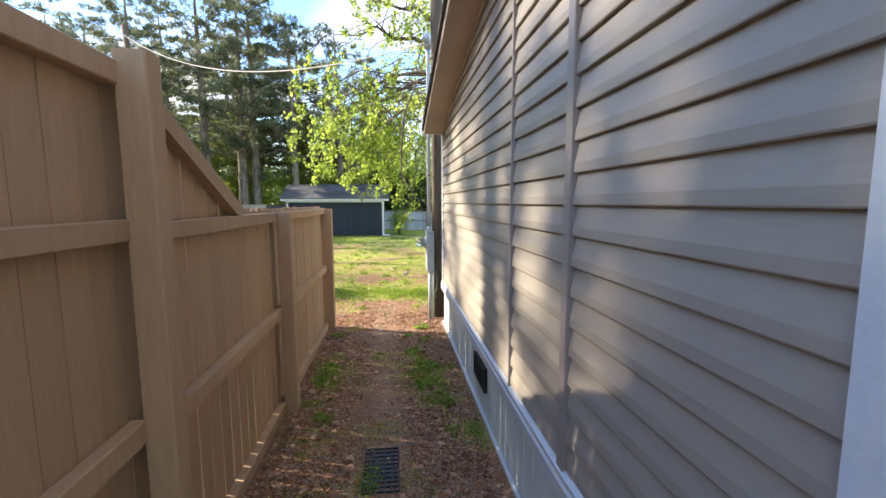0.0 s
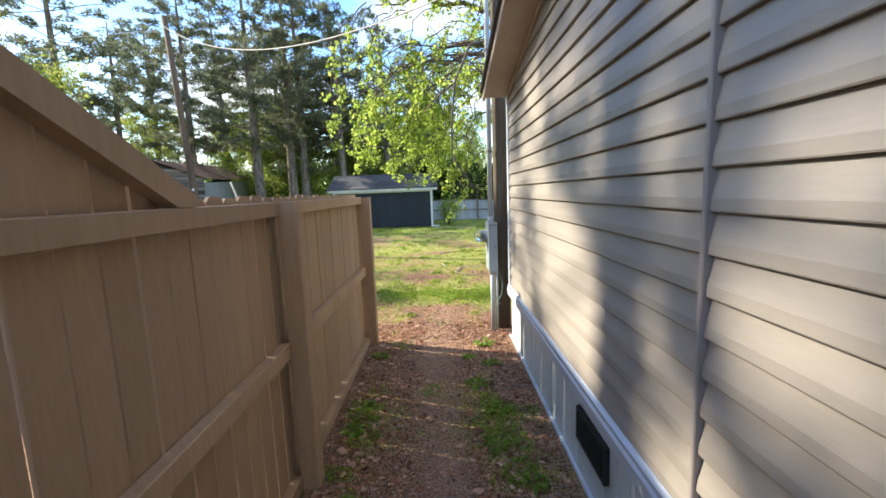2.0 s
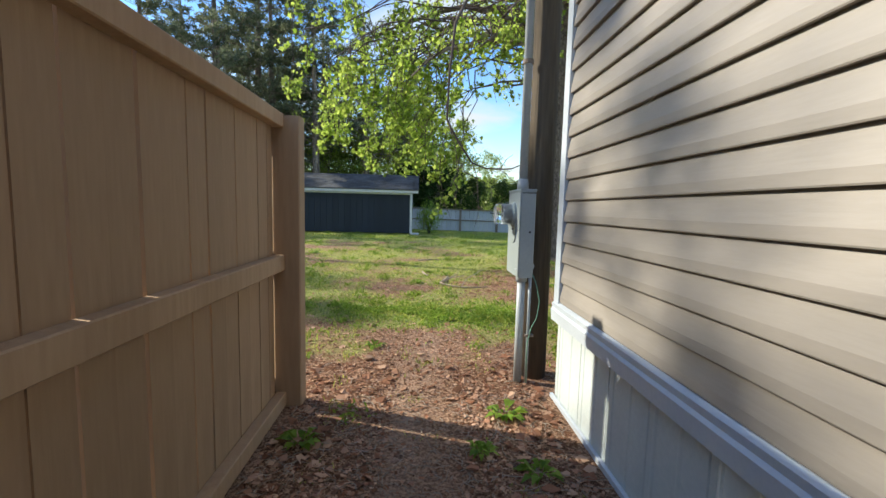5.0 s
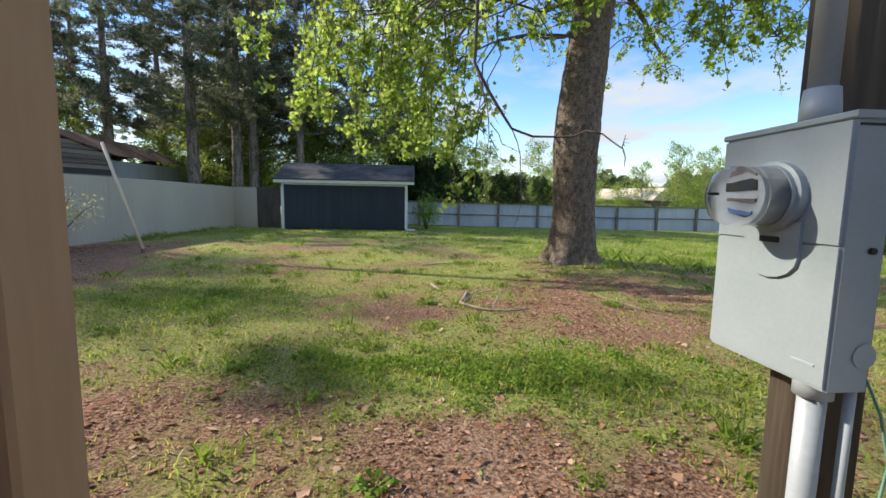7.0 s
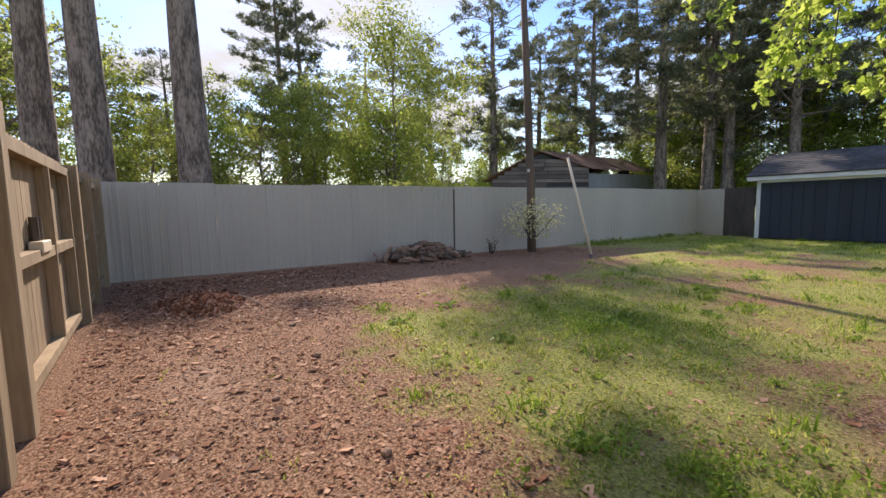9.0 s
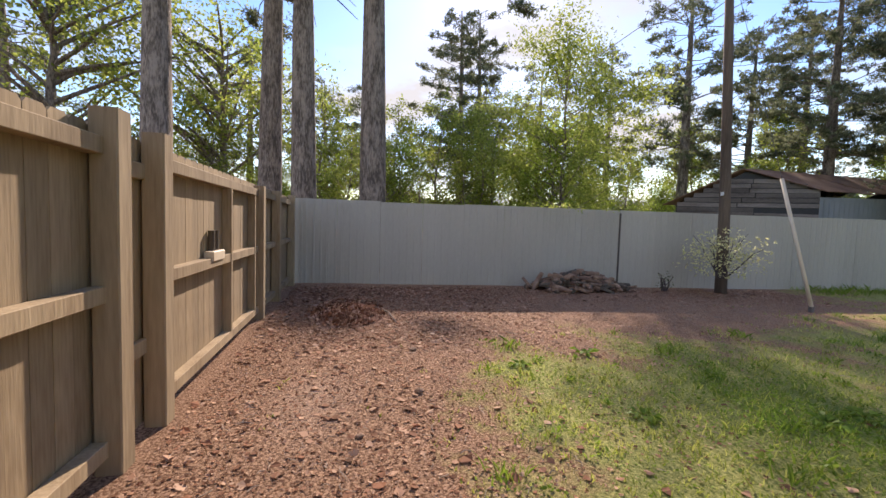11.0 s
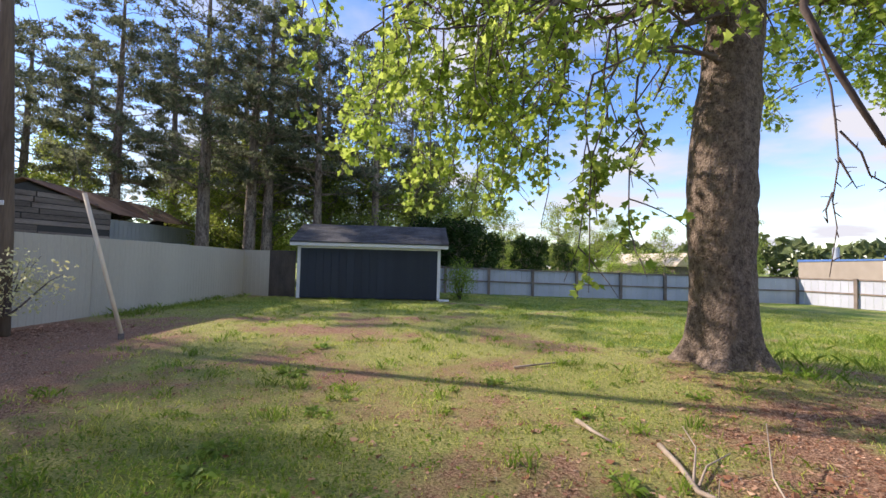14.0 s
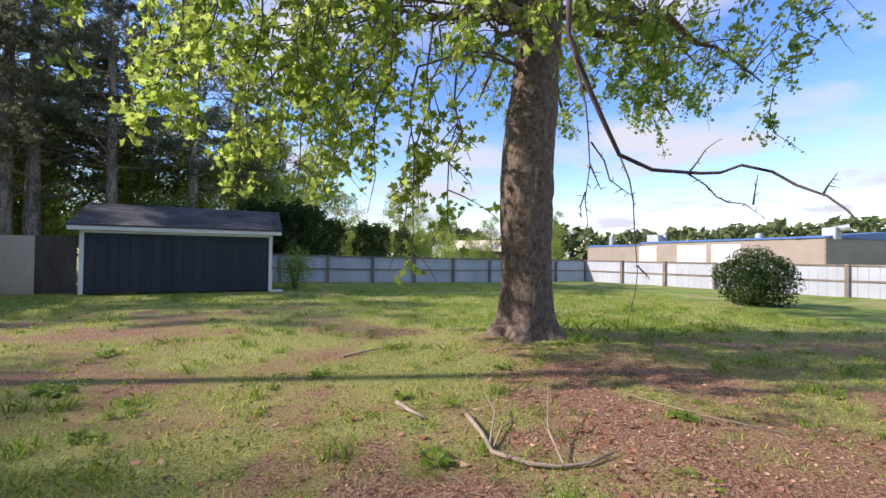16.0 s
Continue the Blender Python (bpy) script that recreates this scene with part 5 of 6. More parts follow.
def build_shrubs():
    def shrub(base, w, h, n, size, mat, label, name, seed, stems=14, shape="oval", fill=True):
        rng = random.Random(seed)
        t = thing(name, base, label, "shrub")
        B = Vector(base)
        wood, lv = Geo(), Geo()
        for i in range(stems):
            a, f = rng.uniform(0, 6.28), rng.uniform(0.3, 1)
            e = B + Vector((math.cos(a) * w * 0.5 * f, math.sin(a) * w * 0.5 * f, h * rng.uniform(0.6, 1.0)))
            wood.tube(curve_pts(B + Vector((0.05 * math.cos(a), 0.05 * math.sin(a), 0)), e, 0.05, 4, 0.04, rng), [0.02, 0.016, 0.012, 0.008, 0.004], 5, False)
        for i in range(n):
            d = rand_dir(rng)
            r = (rng.uniform(0.75, 1.08) if rng.random() < 0.7 else rng.uniform(0.2, 0.8)) if fill else rng.uniform(0.3, 1.1)
            k = 1 + 0.22 * noise.noise((d.x * 2.3 + seed, d.y * 2.3, d.z * 2.3))
            c = B + Vector((d.x * w / 2 * r * k, d.y * w / 2 * r * k, h * 0.5 + d.z * h * 0.52 * r * k))
            if c.z < B.z + 0.03:
                c.z = B.z + rng.uniform(0.03, 0.2)
            add_leaf(lv, c, size * rng.uniform(0.6, 1.3), rng, shape)
        tagged(part("stems", wood, M["twig"], t), kind="stuff")
        tagged(part("crown", lv.mesh("crown", mat, False, False), None, t), kind="stuff")
    shrub((13.45, 16.5, ground_z(13.45, 16.5)), 2.15, 1.75, 14000, 0.07, M["shrub_leaf"], "rounded dark green bush on the lawn", "garden_bush", 71)
    shrub((0.45, 26.2, 0), 1.4, 1.7, 3000, 0.07, M["weed"], "feathery green shrub beside the shed", "garden_bush", 72, shape="lance", fill=False)
    shrub((-8.3, 16.15, 0.38), 1.7, 1.1, 1050, 0.072, M["pale_leaf"], "sparse pale-leaved sapling at the utility pole", "sapling", 73, 12, fill=False)
    shrub((-8.9, 15.2, 0.0), 0.4, 0.45, 120, 0.04, M["shrub_leaf"], "small dark weed by the fence", "fence_weed", 74, 8, fill=False)
    shrub((-9.75, 13.2, 1.75), 2.6, 0.28, 260, 0.06, M["young_leaf"], "thin green creeper along the fence top", "creeper", 75, 3, fill=False)


build_shrubs()


# ---- buildings in the distance ----
def build_barn():
    L_, C, R = Vector((-16.2, 21.8, 0)), Vector((-13.8, 26.4, 0)), Vector((-17.0, 39.4, 0))
    t = thing("old_barn", (-16, 28, 0), "collapsing grey board barn with a rusty roof behind the sheet fence", "barn")
    P = (L_ + C) / 2
    side = (R - C)
    zl, zc, zp = 2.55, 3.15, 4.0
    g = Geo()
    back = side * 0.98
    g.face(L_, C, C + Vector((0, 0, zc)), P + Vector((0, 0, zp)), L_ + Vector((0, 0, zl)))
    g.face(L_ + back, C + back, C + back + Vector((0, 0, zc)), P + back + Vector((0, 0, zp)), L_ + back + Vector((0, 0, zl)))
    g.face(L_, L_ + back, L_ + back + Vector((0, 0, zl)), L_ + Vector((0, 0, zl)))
    # near-black backing: the shade inside the barn is put into its colour
    part("wall", g, M["black_vent"], t, "black backing sheet, coloured as the shade inside the barn, behind gappy boards")
    u = (C - L_).normalized()
    nr = Vector((u.y, -u.x, 0))
    rng = random.Random(6)
    z = 1.3
    while z < 3.6:
        lo, hi = 0.0, (C - L_).length
        half = hi / 2
        if z > zl:
            lo = half * (z - zl) / (zp - zl)
        if z > zc:
            hi = hi - half * (z - zc) / (zp - zc)
        for a, b in ((lo, lo + (hi - lo) * rng.uniform(0.4, 0.6)), (None, hi)):
            if a is None:
                a = last
            last = b
            if rng.random() < 0.1:
                continue
            o, e = L_ + u * (a + 0.02) + nr * 0.03, L_ + u * (b - 0.02) + nr * 0.03
            dz = rng.uniform(-0.03, 0.03)
            gg = Geo()
            for s in (0, 0.03):
                gg.v += [tuple(o + nr * s + Vector((0, 0, z))), tuple(e + nr * s + Vector((0, 0, z + dz))), tuple(e + nr * s + Vector((0, 0, z + dz + 0.17))), tuple(o + nr * s + Vector((0, 0, z + 0.17)))]
            gg.f = [(0, 1, 2, 3), (7, 6, 5, 4), (0, 4, 5, 1), (3, 2, 6, 7), (0, 3, 7, 4), (1, 5, 6, 2)]
            part("board", gg, M["grey_wood"], t)
        z += 0.2
    sd = side.normalized()
    sn = Vector((sd.y, -sd.x, 0))
    g = Geo()
    n = 60
    for i in range(n + 1):
        p = C + side * (i / n) + sn * (0.03 if i % 2 else 0.0)
        g.v += [(p.x, p.y, 0.0), (p.x, p.y, 2.95 + 0.55 * i / n)]
    g.f = [(2 * i, 2 * i + 2, 2 * i + 3, 2 * i + 1) for i in range(n)]
    part("side_wall", g, M["galv"], t, "corrugated galvanised side wall")
    up = Vector((0, 0, 1))
    for a, b, za, zb, nm in ((P, C, zp, zc, "roof"), (P, L_, zp, zl, "roof")):
        k = 9
        out = (b - a).normalized() * 0.35
        for i in range(k):
            f0, f1 = i / k, (i + 0.985) / k
            gg = Geo()
            pz = rng.uniform(-0.03, 0.03)
            w = [a + side * f0 - sd * 0.3, b + out + side * f0 - sd * 0.3, b + out + side * f1 - sd * 0.3, a + side * f1 - sd * 0.3]
            zz = [za + 0.55 * f0 + 0.06, zb + 0.55 * f0 - 0.02 + pz, zb + 0.55 * f1 - 0.02 + pz, za + 0.55 * f1 + 0.06]
            for s in (0, 0.03):
                gg.v += [tuple(p + up * (h + s)) for p, h in zip(w, zz)]
            gg.f = [(0, 1, 2, 3), (7, 6, 5, 4), (0, 4, 5, 1), (3, 2, 6, 7), (0, 3, 7, 4), (1, 5, 6, 2)]
            part("roof_sheet", gg, M["rust"], t)


build_barn()


def build_far_buildings():
    t = thing("metal_building", (69, 37, -0.3), "long cream metal building with blue roof and roller doors", "building")
    E = Vector((-1.3, 8.7, 0))
    Lp, Cp, Rp = E + Vector((0.701, 0.714, 0)) * 115, E + Vector((0.927, 0.375, 0)) * 76, E + Vector((0.955, 0.295, 0)) * 92
    zt = (4.5, 4.5, 5.6)

    def wall(a, b, z0, za, zb, mat, name, lab="", off=0.0, th=0.2):
        u = (b - a).normalized()
        nr = Vector((u.y, -u.x, 0))
        if nr.dot(E - a) < 0:
            nr = -nr
        g = Geo()
        for s in (off, off - th):
            g.v += [tuple(a + nr * s + Vector((0, 0, z0))), tuple(b + nr * s + Vector((0, 0, z0))), tuple(b + nr * s + Vector((0, 0, zb))), tuple(a + nr * s + Vector((0, 0, za)))]
        g.f = [(0, 1, 2, 3), (7, 6, 5, 4), (0, 4, 5, 1), (3, 2, 6, 7), (0, 3, 7, 4), (1, 5, 6, 2)]
        return part(name, g, mat, t, lab)
    M_ = Lp.lerp(Cp, 0.36)
    wall(Lp, M_, -0.5, 4.05, 4.05, M["cream_metal"], "wall")
    wall(M_, Cp, -0.5, zt[1], zt[1], M["cream_metal"], "wall")
    wall(Cp, Rp, -0.5, zt[1], zt[2], M["cream_metal"], "wall")
    wall(Lp, M_, 4.05, 4.5, 4.3, M["blue_roof"], "roof_edge", "blue roof edge", 0.2, 6)
    wall(M_, Cp, 4.5, 4.85, 4.75, M["blue_roof"], "roof_edge", "blue roof edge", 0.25, 6)
    wall(Cp, Rp, 4.5, 4.75, 5.9, M["blue_roof"], "roof_edge", "blue roof edge", 0.15, 4)
    wall(Cp - (Cp - Lp).normalized() * 0.25, Cp, -0.5, 4.5, 4.5, M["post_wood"], "downpipe", "", 0.12, 0.1)
    u = (Cp - Lp)
    for dx0, dx1 in ((1155, 1188), (1228, 1280), (1290, 1338)):
        def on(px):
            k = (px - 1043) / (1468 - 1043)
            d0, d1 = Vector((0.701, 0.714, 0)), Vector((0.927, 0.375, 0))
            d = d0.lerp(d1, k)
            # meet the ray with the long wall
            n = Vector((u.y, -u.x, 0))
            return E + d * (n.dot(Lp - E) / n.dot(d))
        a, b = on(dx0), on(dx1)
        wall(a, b, -0.4, 3.9, 3.9, M["shed_white"], "roller_door", "white roller door", 0.06, 0.1)
    for k, w, h, nm in ((0.13, 1.1, 2.2, "roof_vent"), (0.40, 2.6, 2.0, "air_handler"), (0.80, 1.0, 1.0, "roof_vent"), (0.985, 1.6, 1.6, "air_handler")):
        p = Lp.lerp(Cp, k) + Vector((1.6, -0.6, 0))
        if w < 1.5:
            part(nm, Geo().tube([(p.x, p.y, 4.3), (p.x, p.y, 4.3 + h), (p.x, p.y, 4.3 + h + 0.3)], [w / 2, w / 2, w * 0.35], 12), M["galv"], t, smooth=False)
        else:
            part(nm, Geo().box(p.x - w / 2, p.y - w / 2, 4.3, p.x + w / 2, p.y + w / 2, 4.3 + h, 0.1), M["galv"], t)
            part("duct", Geo().tube([(p.x, p.y, 5.6), (p.x + 0.8, p.y - 1.6, 5.9)], [0.4, 0.5], 8), M["galv"], t)
    s = thing("far_shed", (28, 68, -0.3), "far low outbuilding with a tan roof and white end", "building")
    a, b = E + Vector((0.43, 0.903, 0)) * 66, E + Vector((0.545, 0.838, 0)) * 62
    d = (b - a).normalized()
    back = Vector((-d.y, d.x, 0)) * 7
    g = Geo()
    g.v = [(*a.xy, -0.5), (*b.xy, -0.5), (*(b + back).xy, -0.5), (*(a + back).xy, -0.5), (*a.xy, 2.3), (*b.xy, 2.3), (*(b + back).xy, 2.3), (*(a + back).xy, 2.3)]
    g.f = [(0, 1, 5, 4), (1, 2, 6, 5), (2, 3, 7, 6), (3, 0, 4, 7)]
    part("wall", g, M["post_wood"], s)
    g = Geo()
    m0, m1 = a + back / 2 - d * 0.3, b + back / 2 + d * 0.3
    a0, b0 = a - back * 0.06 - d * 0.3, b - back * 0.06 + d * 0.3
    a2, b2 = a + back * 1.06 - d * 0.3, b + back * 1.06 + d * 0.3
    g.v = [(*a0.xy, 2.2), (*b0.xy, 2.2), (*m1.xy, 3.9), (*m0.xy, 3.9), (*a2.xy, 2.2), (*b2.xy, 2.2), (*a0.xy, 2.05), (*b0.xy, 2.05), (*a2.xy, 2.05), (*b2.xy, 2.05)]
    g.f = [(0, 1, 2, 3), (3, 2, 5, 4), (6, 7, 1, 0), (8, 4, 5, 9), (0, 3, 4, 8, 6), (1, 7, 9, 5, 2)]
    part("roof", g, M["guard"], s, "tan roof")
    e0 = a - d * 2.2
    g = Geo()
    g.v = [(*(e0 - back * 0.02).xy, -0.5), (*(a - back * 0.02 - d * 0.02).xy, -0.5), (*(a - back * 0.02 - d * 0.02).xy, 2.6), (*((e0 + a) / 2 - back * 0.02).xy, 3.5), (*(e0 - back * 0.02).xy, 2.6)]
    g.f = [(0, 1, 2, 3, 4)]
    g.v += [(*(Vector(p) + back * 0.4).xy, p[2]) for p in g.v[:5]]
    g.f += [(9, 8, 7, 6, 5), (0, 5, 6, 1), (1, 6, 7, 2), (2, 7, 8, 3), (3, 8, 9, 4), (4, 9, 5, 0)]
    part("end_wall", g, M["shed_white"], s, "white gable end")


build_far_buildings()


# ---- ground cover ----
def build_ground_cover():
    rng = random.Random(91)
    nrng = np.random.default_rng(5)

    def blades(name, pts, hts, mat, label, cat, wid=0.006, lean=0.5):
        n = len(pts)
        P = np.array(pts)
        H = np.array(hts)[:, None]
        a = nrng.uniform(0, 6.283, n)
        w = np.stack([np.cos(a), np.sin(a), np.zeros(n)], 1) * wid * nrng.uniform(0.6, 1.5, (n, 1))
        l = nrng.normal(0, lean, (n, 3)) * H
        l[:, 2] = 0
        up = np.array([[0, 0, 1.0]])
        mid = P + up * H * 0.55 + l * 0.35
        tip = P + up * H * 0.92 + l
        V = np.stack([P - w, P + w, mid + w * 0.7, tip, mid - w * 0.7], 1).reshape(-1, 3)
        F = np.arange(n * 5).reshape(n, 5)
        me = bpy.data.meshes.new(name)
        me.from_pydata(V.tolist(), [], F.tolist())
        me.materials.append(mat)
        tagged(new(name, me), label, cat, "", "stuff")
    pts, hts = [], []
    tries = 0
    while len(pts) < 150000 and tries < 600000:
        tries += 1
        u = rng.random() ** 1.5
        y = 2.5 + 27 * u
        x = rng.uniform(-0.9, 0.8) if y < 6.9 else rng.uniform(-9 * min(1, 0.35 + u), 3 + 12 * min(1, 0.25 + u))
        gr = grass_amount(x, y)
        patch = noise.noise((x * 2.6, y * 2.6, 11.0)) * 0.8
        if rng.random() > (gr - 0.14) * 1.0 + patch * 0.55:
            continue
        tall = max(0, noise.noise((x * 1.1, y * 1.1, 20.0))) * 1.6 + 1.1 * max(0, gr - 1)
        for _ in range(3):
            xx, yy = x + rng.gauss(0, 0.02), y + rng.gauss(0, 0.02)
            pts.append((xx, yy, ground_z(xx, yy) - 0.003))
            hts.append(rng.uniform(0.015, 0.05) * (1 + tall) * (0.5 if y < 7 else 1))
    blades("grass", pts, hts, M["grass"], "short patchy yellow-green lawn grass", "grass", 0.004)
    # coarse tufts
    pts, hts = [], []
    for _ in range(420):
        y = 7.2 + 18 * rng.random() ** 1.2
        x = rng.uniform(-6.5, 11)
        if grass_amount(x, y) < 0.42:
            continue
        k, hh = rng.randint(12, 34), rng.uniform(0.05, 0.13)
        for _ in range(k):
            xx, yy = x + rng.gauss(0, 0.07), y + rng.gauss(0, 0.07)
            pts.append((xx, yy, ground_z(xx, yy)))
            hts.append(hh * rng.uniform(0.6, 1.3))
    for _ in range(60):      # tall grass behind the trunk
        x, y = rng.uniform(3.3, 8.5), rng.uniform(13.6, 17)
        for _ in range(24):
            xx, yy = x + rng.gauss(0, 0.16), y + rng.gauss(0, 0.16)
            pts.append((xx, yy, ground_z(xx, yy)))
            hts.append(rng.uniform(0.08, 0.24))
    for _ in range(50):      # along the foot of the sheet fence
        y = rng.uniform(19, 26)
        x = -8.6 + rng.uniform(-0.2, 0.5)
        for _ in range(16):
            xx, yy = x + rng.gauss(0, 0.12), y + rng.gauss(0, 0.2)
            pts.append((xx, yy, ground_z(xx, yy)))
            hts.append(rng.uniform(0.08, 0.22))
    blades("grass_tufts", pts, hts, M["weed"], "coarser bright green grass tufts", "grass", 0.006, 0.6)
    # broad-leaved weeds
    g = Geo()
    spots = [(-4.5, 9.95), (-3.3, 10.3), (0.25, 6.2), (-0.55, 3.9), (-0.62, 5.4), (0.45, 5.0), (0.5, 4.4), (0.3, 5.6), (-0.5, 6.6), (0.55, 3.6), (0.1, 11.0), (3.4, 13.9), (2.2, 11.1), (3.3, 10.2), (-0.9, 13.8), (-2.5, 9.1), (-4.0, 10.0), (0.2, 8.4), (0.9, 8.2), (-5.5, 11.5), (1.2, 7.6), (0.7, 7.9)]
    for _ in range(260):
        y = 7.2 + 14 * rng.random() ** 1.3
        spots.append((rng.uniform(-6, 8), y))
    for x, y in spots:
        if not (-1 < x < 0.8) and y < 6.9:
            continue
        if grass_amount(x, y) < 0.3 and y > 7:
            continue
        sz = rng.uniform(0.05, 0.14)
        for _ in range(rng.randint(14, 40)):
            a, r = rng.uniform(0, 6.28), sz * rng.random() ** 0.6
            add_leaf(g, Vector((x + r * math.cos(a), y + r * math.sin(a), ground_z(x, y) + rng.uniform(0.008, 0.05))), rng.uniform(0.018, 0.045), rng, "oval")
    tagged(new("weeds", g.mesh("weeds", M["weed"], False, False)), "low broad-leaved weeds in clumps", "weeds", "", "stuff")
    # clover-like low mat in the green patches of the passage and yard
    g = Geo()
    cnt = 0
    while cnt < 90000:
        y = 2.6 + 12 * rng.random() ** 1.4
        x = rng.uniform(-0.88, 0.78) if y < 6.9 else rng.uniform(-5, 6)
        cnt += 1
        if grass_amount(x, y) + 0.6 * noise.noise((x * 3.1, y * 3.1, 2.0)) < 0.62:
            continue
        add_leaf(g, Vector((x, y, ground_z(x, y) + rng.uniform(0.004, 0.022))), rng.uniform(0.009, 0.025), rng, "oval")
    for _ in range(16000):
        cx, cy, wx, wy = ((0.5, 9.1, 0.75, 0.34), (0.5, 9.1, 0.75, 0.34), (-0.8, 9.45, 0.5, 0.22), (-3.0, 11.5, 0.8, 0.5))[cnt % 4]
        cnt += 1
        x, y = rng.gauss(cx, wx), rng.gauss(cy, wy)
        if noise.noise((x * 3.5, y * 3.5, 5.0)) > -0.12:
            add_leaf(g, Vector((x, y, ground_z(x, y) + rng.uniform(0.01, 0.05))), rng.uniform(0.015, 0.038), rng, "oval")
    tagged(new("ground_mat", g.mesh("ground_mat", M["weed"], False, False)), "low green mat of tiny weeds", "weeds", "", "stuff")
    # dead leaves and bark bits
    g = Geo()
    for i in range(135000):
        r = rng.random()
        if r < 0.2:
            y, x = rng.uniform(1.0, 7.5), rng.uniform(-0.92, 0.8)
            if abs(x + 0.05) < 0.22 and rng.random() < 0.7:
                continue
        elif r < 0.6:
            y = 6.9 + abs(rng.gauss(0, 3.0))
            x = rng.uniform(-9.6, 3.5)
        elif r < 0.78:
            y = rng.uniform(7, 18)
            x = -9.6 + abs(rng.gauss(0, 1.0)) + 0.07 * (y - 7)
        elif r < 0.88:
            x, y = 2.5 + rng.gauss(0, 1.6), 12.0 + rng.gauss(0, 1.4)
        else:
            x, y = rng.uniform(-8, 9), rng.uniform(7, 20)
        if r > 0.3 and rng.random() < grass_amount(x, y) * 0.9:
            continue
        if x > 0.8 and y < 7.1:
            continue
        big = 1.7 if (x < -5 and y < 11 and rng.random() < 0.3) or (y < 6.9 and abs(x + 0.05) > 0.45 and rng.random() < 0.16) else (1.8 if rng.random() < 0.07 else 0.75)
        c = Vector((x, y, ground_z(x, y) + rng.uniform(0.002, 0.009)))
        n = rand_dir(rng, 5.0)
        a = Matrix.Rotation(rng.uniform(0, 6.28), 3, n) @ n.orthogonal().normalized()
        b = n.cross(a)
        s = (0.006 + 0.024 * rng.random() ** 2) * big
        k = len(g.v)
        m = rng.randint(4, 6)
        for j in range(m):
            t = 6.283 * j / m
            p = c + (a * math.cos(t) * rng.uniform(0.5, 1.1) + b * math.sin(t) * rng.uniform(0.4, 0.9)) * s + n * (0.3 * s * rng.uniform(-1, 1))
            g.v.append((p.x, p.y, max(p.z, c.z - 0.004)))
        g.f.append(tuple(range(k, k + m)))
    tagged(new("leaf_litter", g.mesh("leaf_litter", M["dead_leaf"], False, False)), "brown dead leaves and bark bits strewn on the soil", "leaf litter", "", "stuff")
    # fine straw and twigs
    g = Geo()
    for i in range(9000):
        y = 2 + 15 * rng.random()
        x = rng.uniform(-0.9, 0.78) if y < 6.9 else rng.uniform(-8.5, 7)
        if rng.random() < grass_amount(x, y) * 0.8:
            continue
        a, L = rng.uniform(0, 6.28), rng.uniform(0.02, 0.13) * (1.3 if i < 2000 else 0.6)
        z = ground_z(x, y) + 0.008
        g.tube([(x, y, z), (x + math.cos(a) * L / 2, y + math.sin(a) * L / 2, z + rng.uniform(0, 0.012)), (x + math.cos(a + 0.3) * L, y + math.sin(a + 0.3) * L, z)], rng.uniform(0.0012, 0.003), 3, False)
    tagged(new("straw", g.mesh("straw", M["dead_stick"], False, False)), "thin dry twigs and straw on the ground", "twigs", "", "stuff")


build_ground_cover()


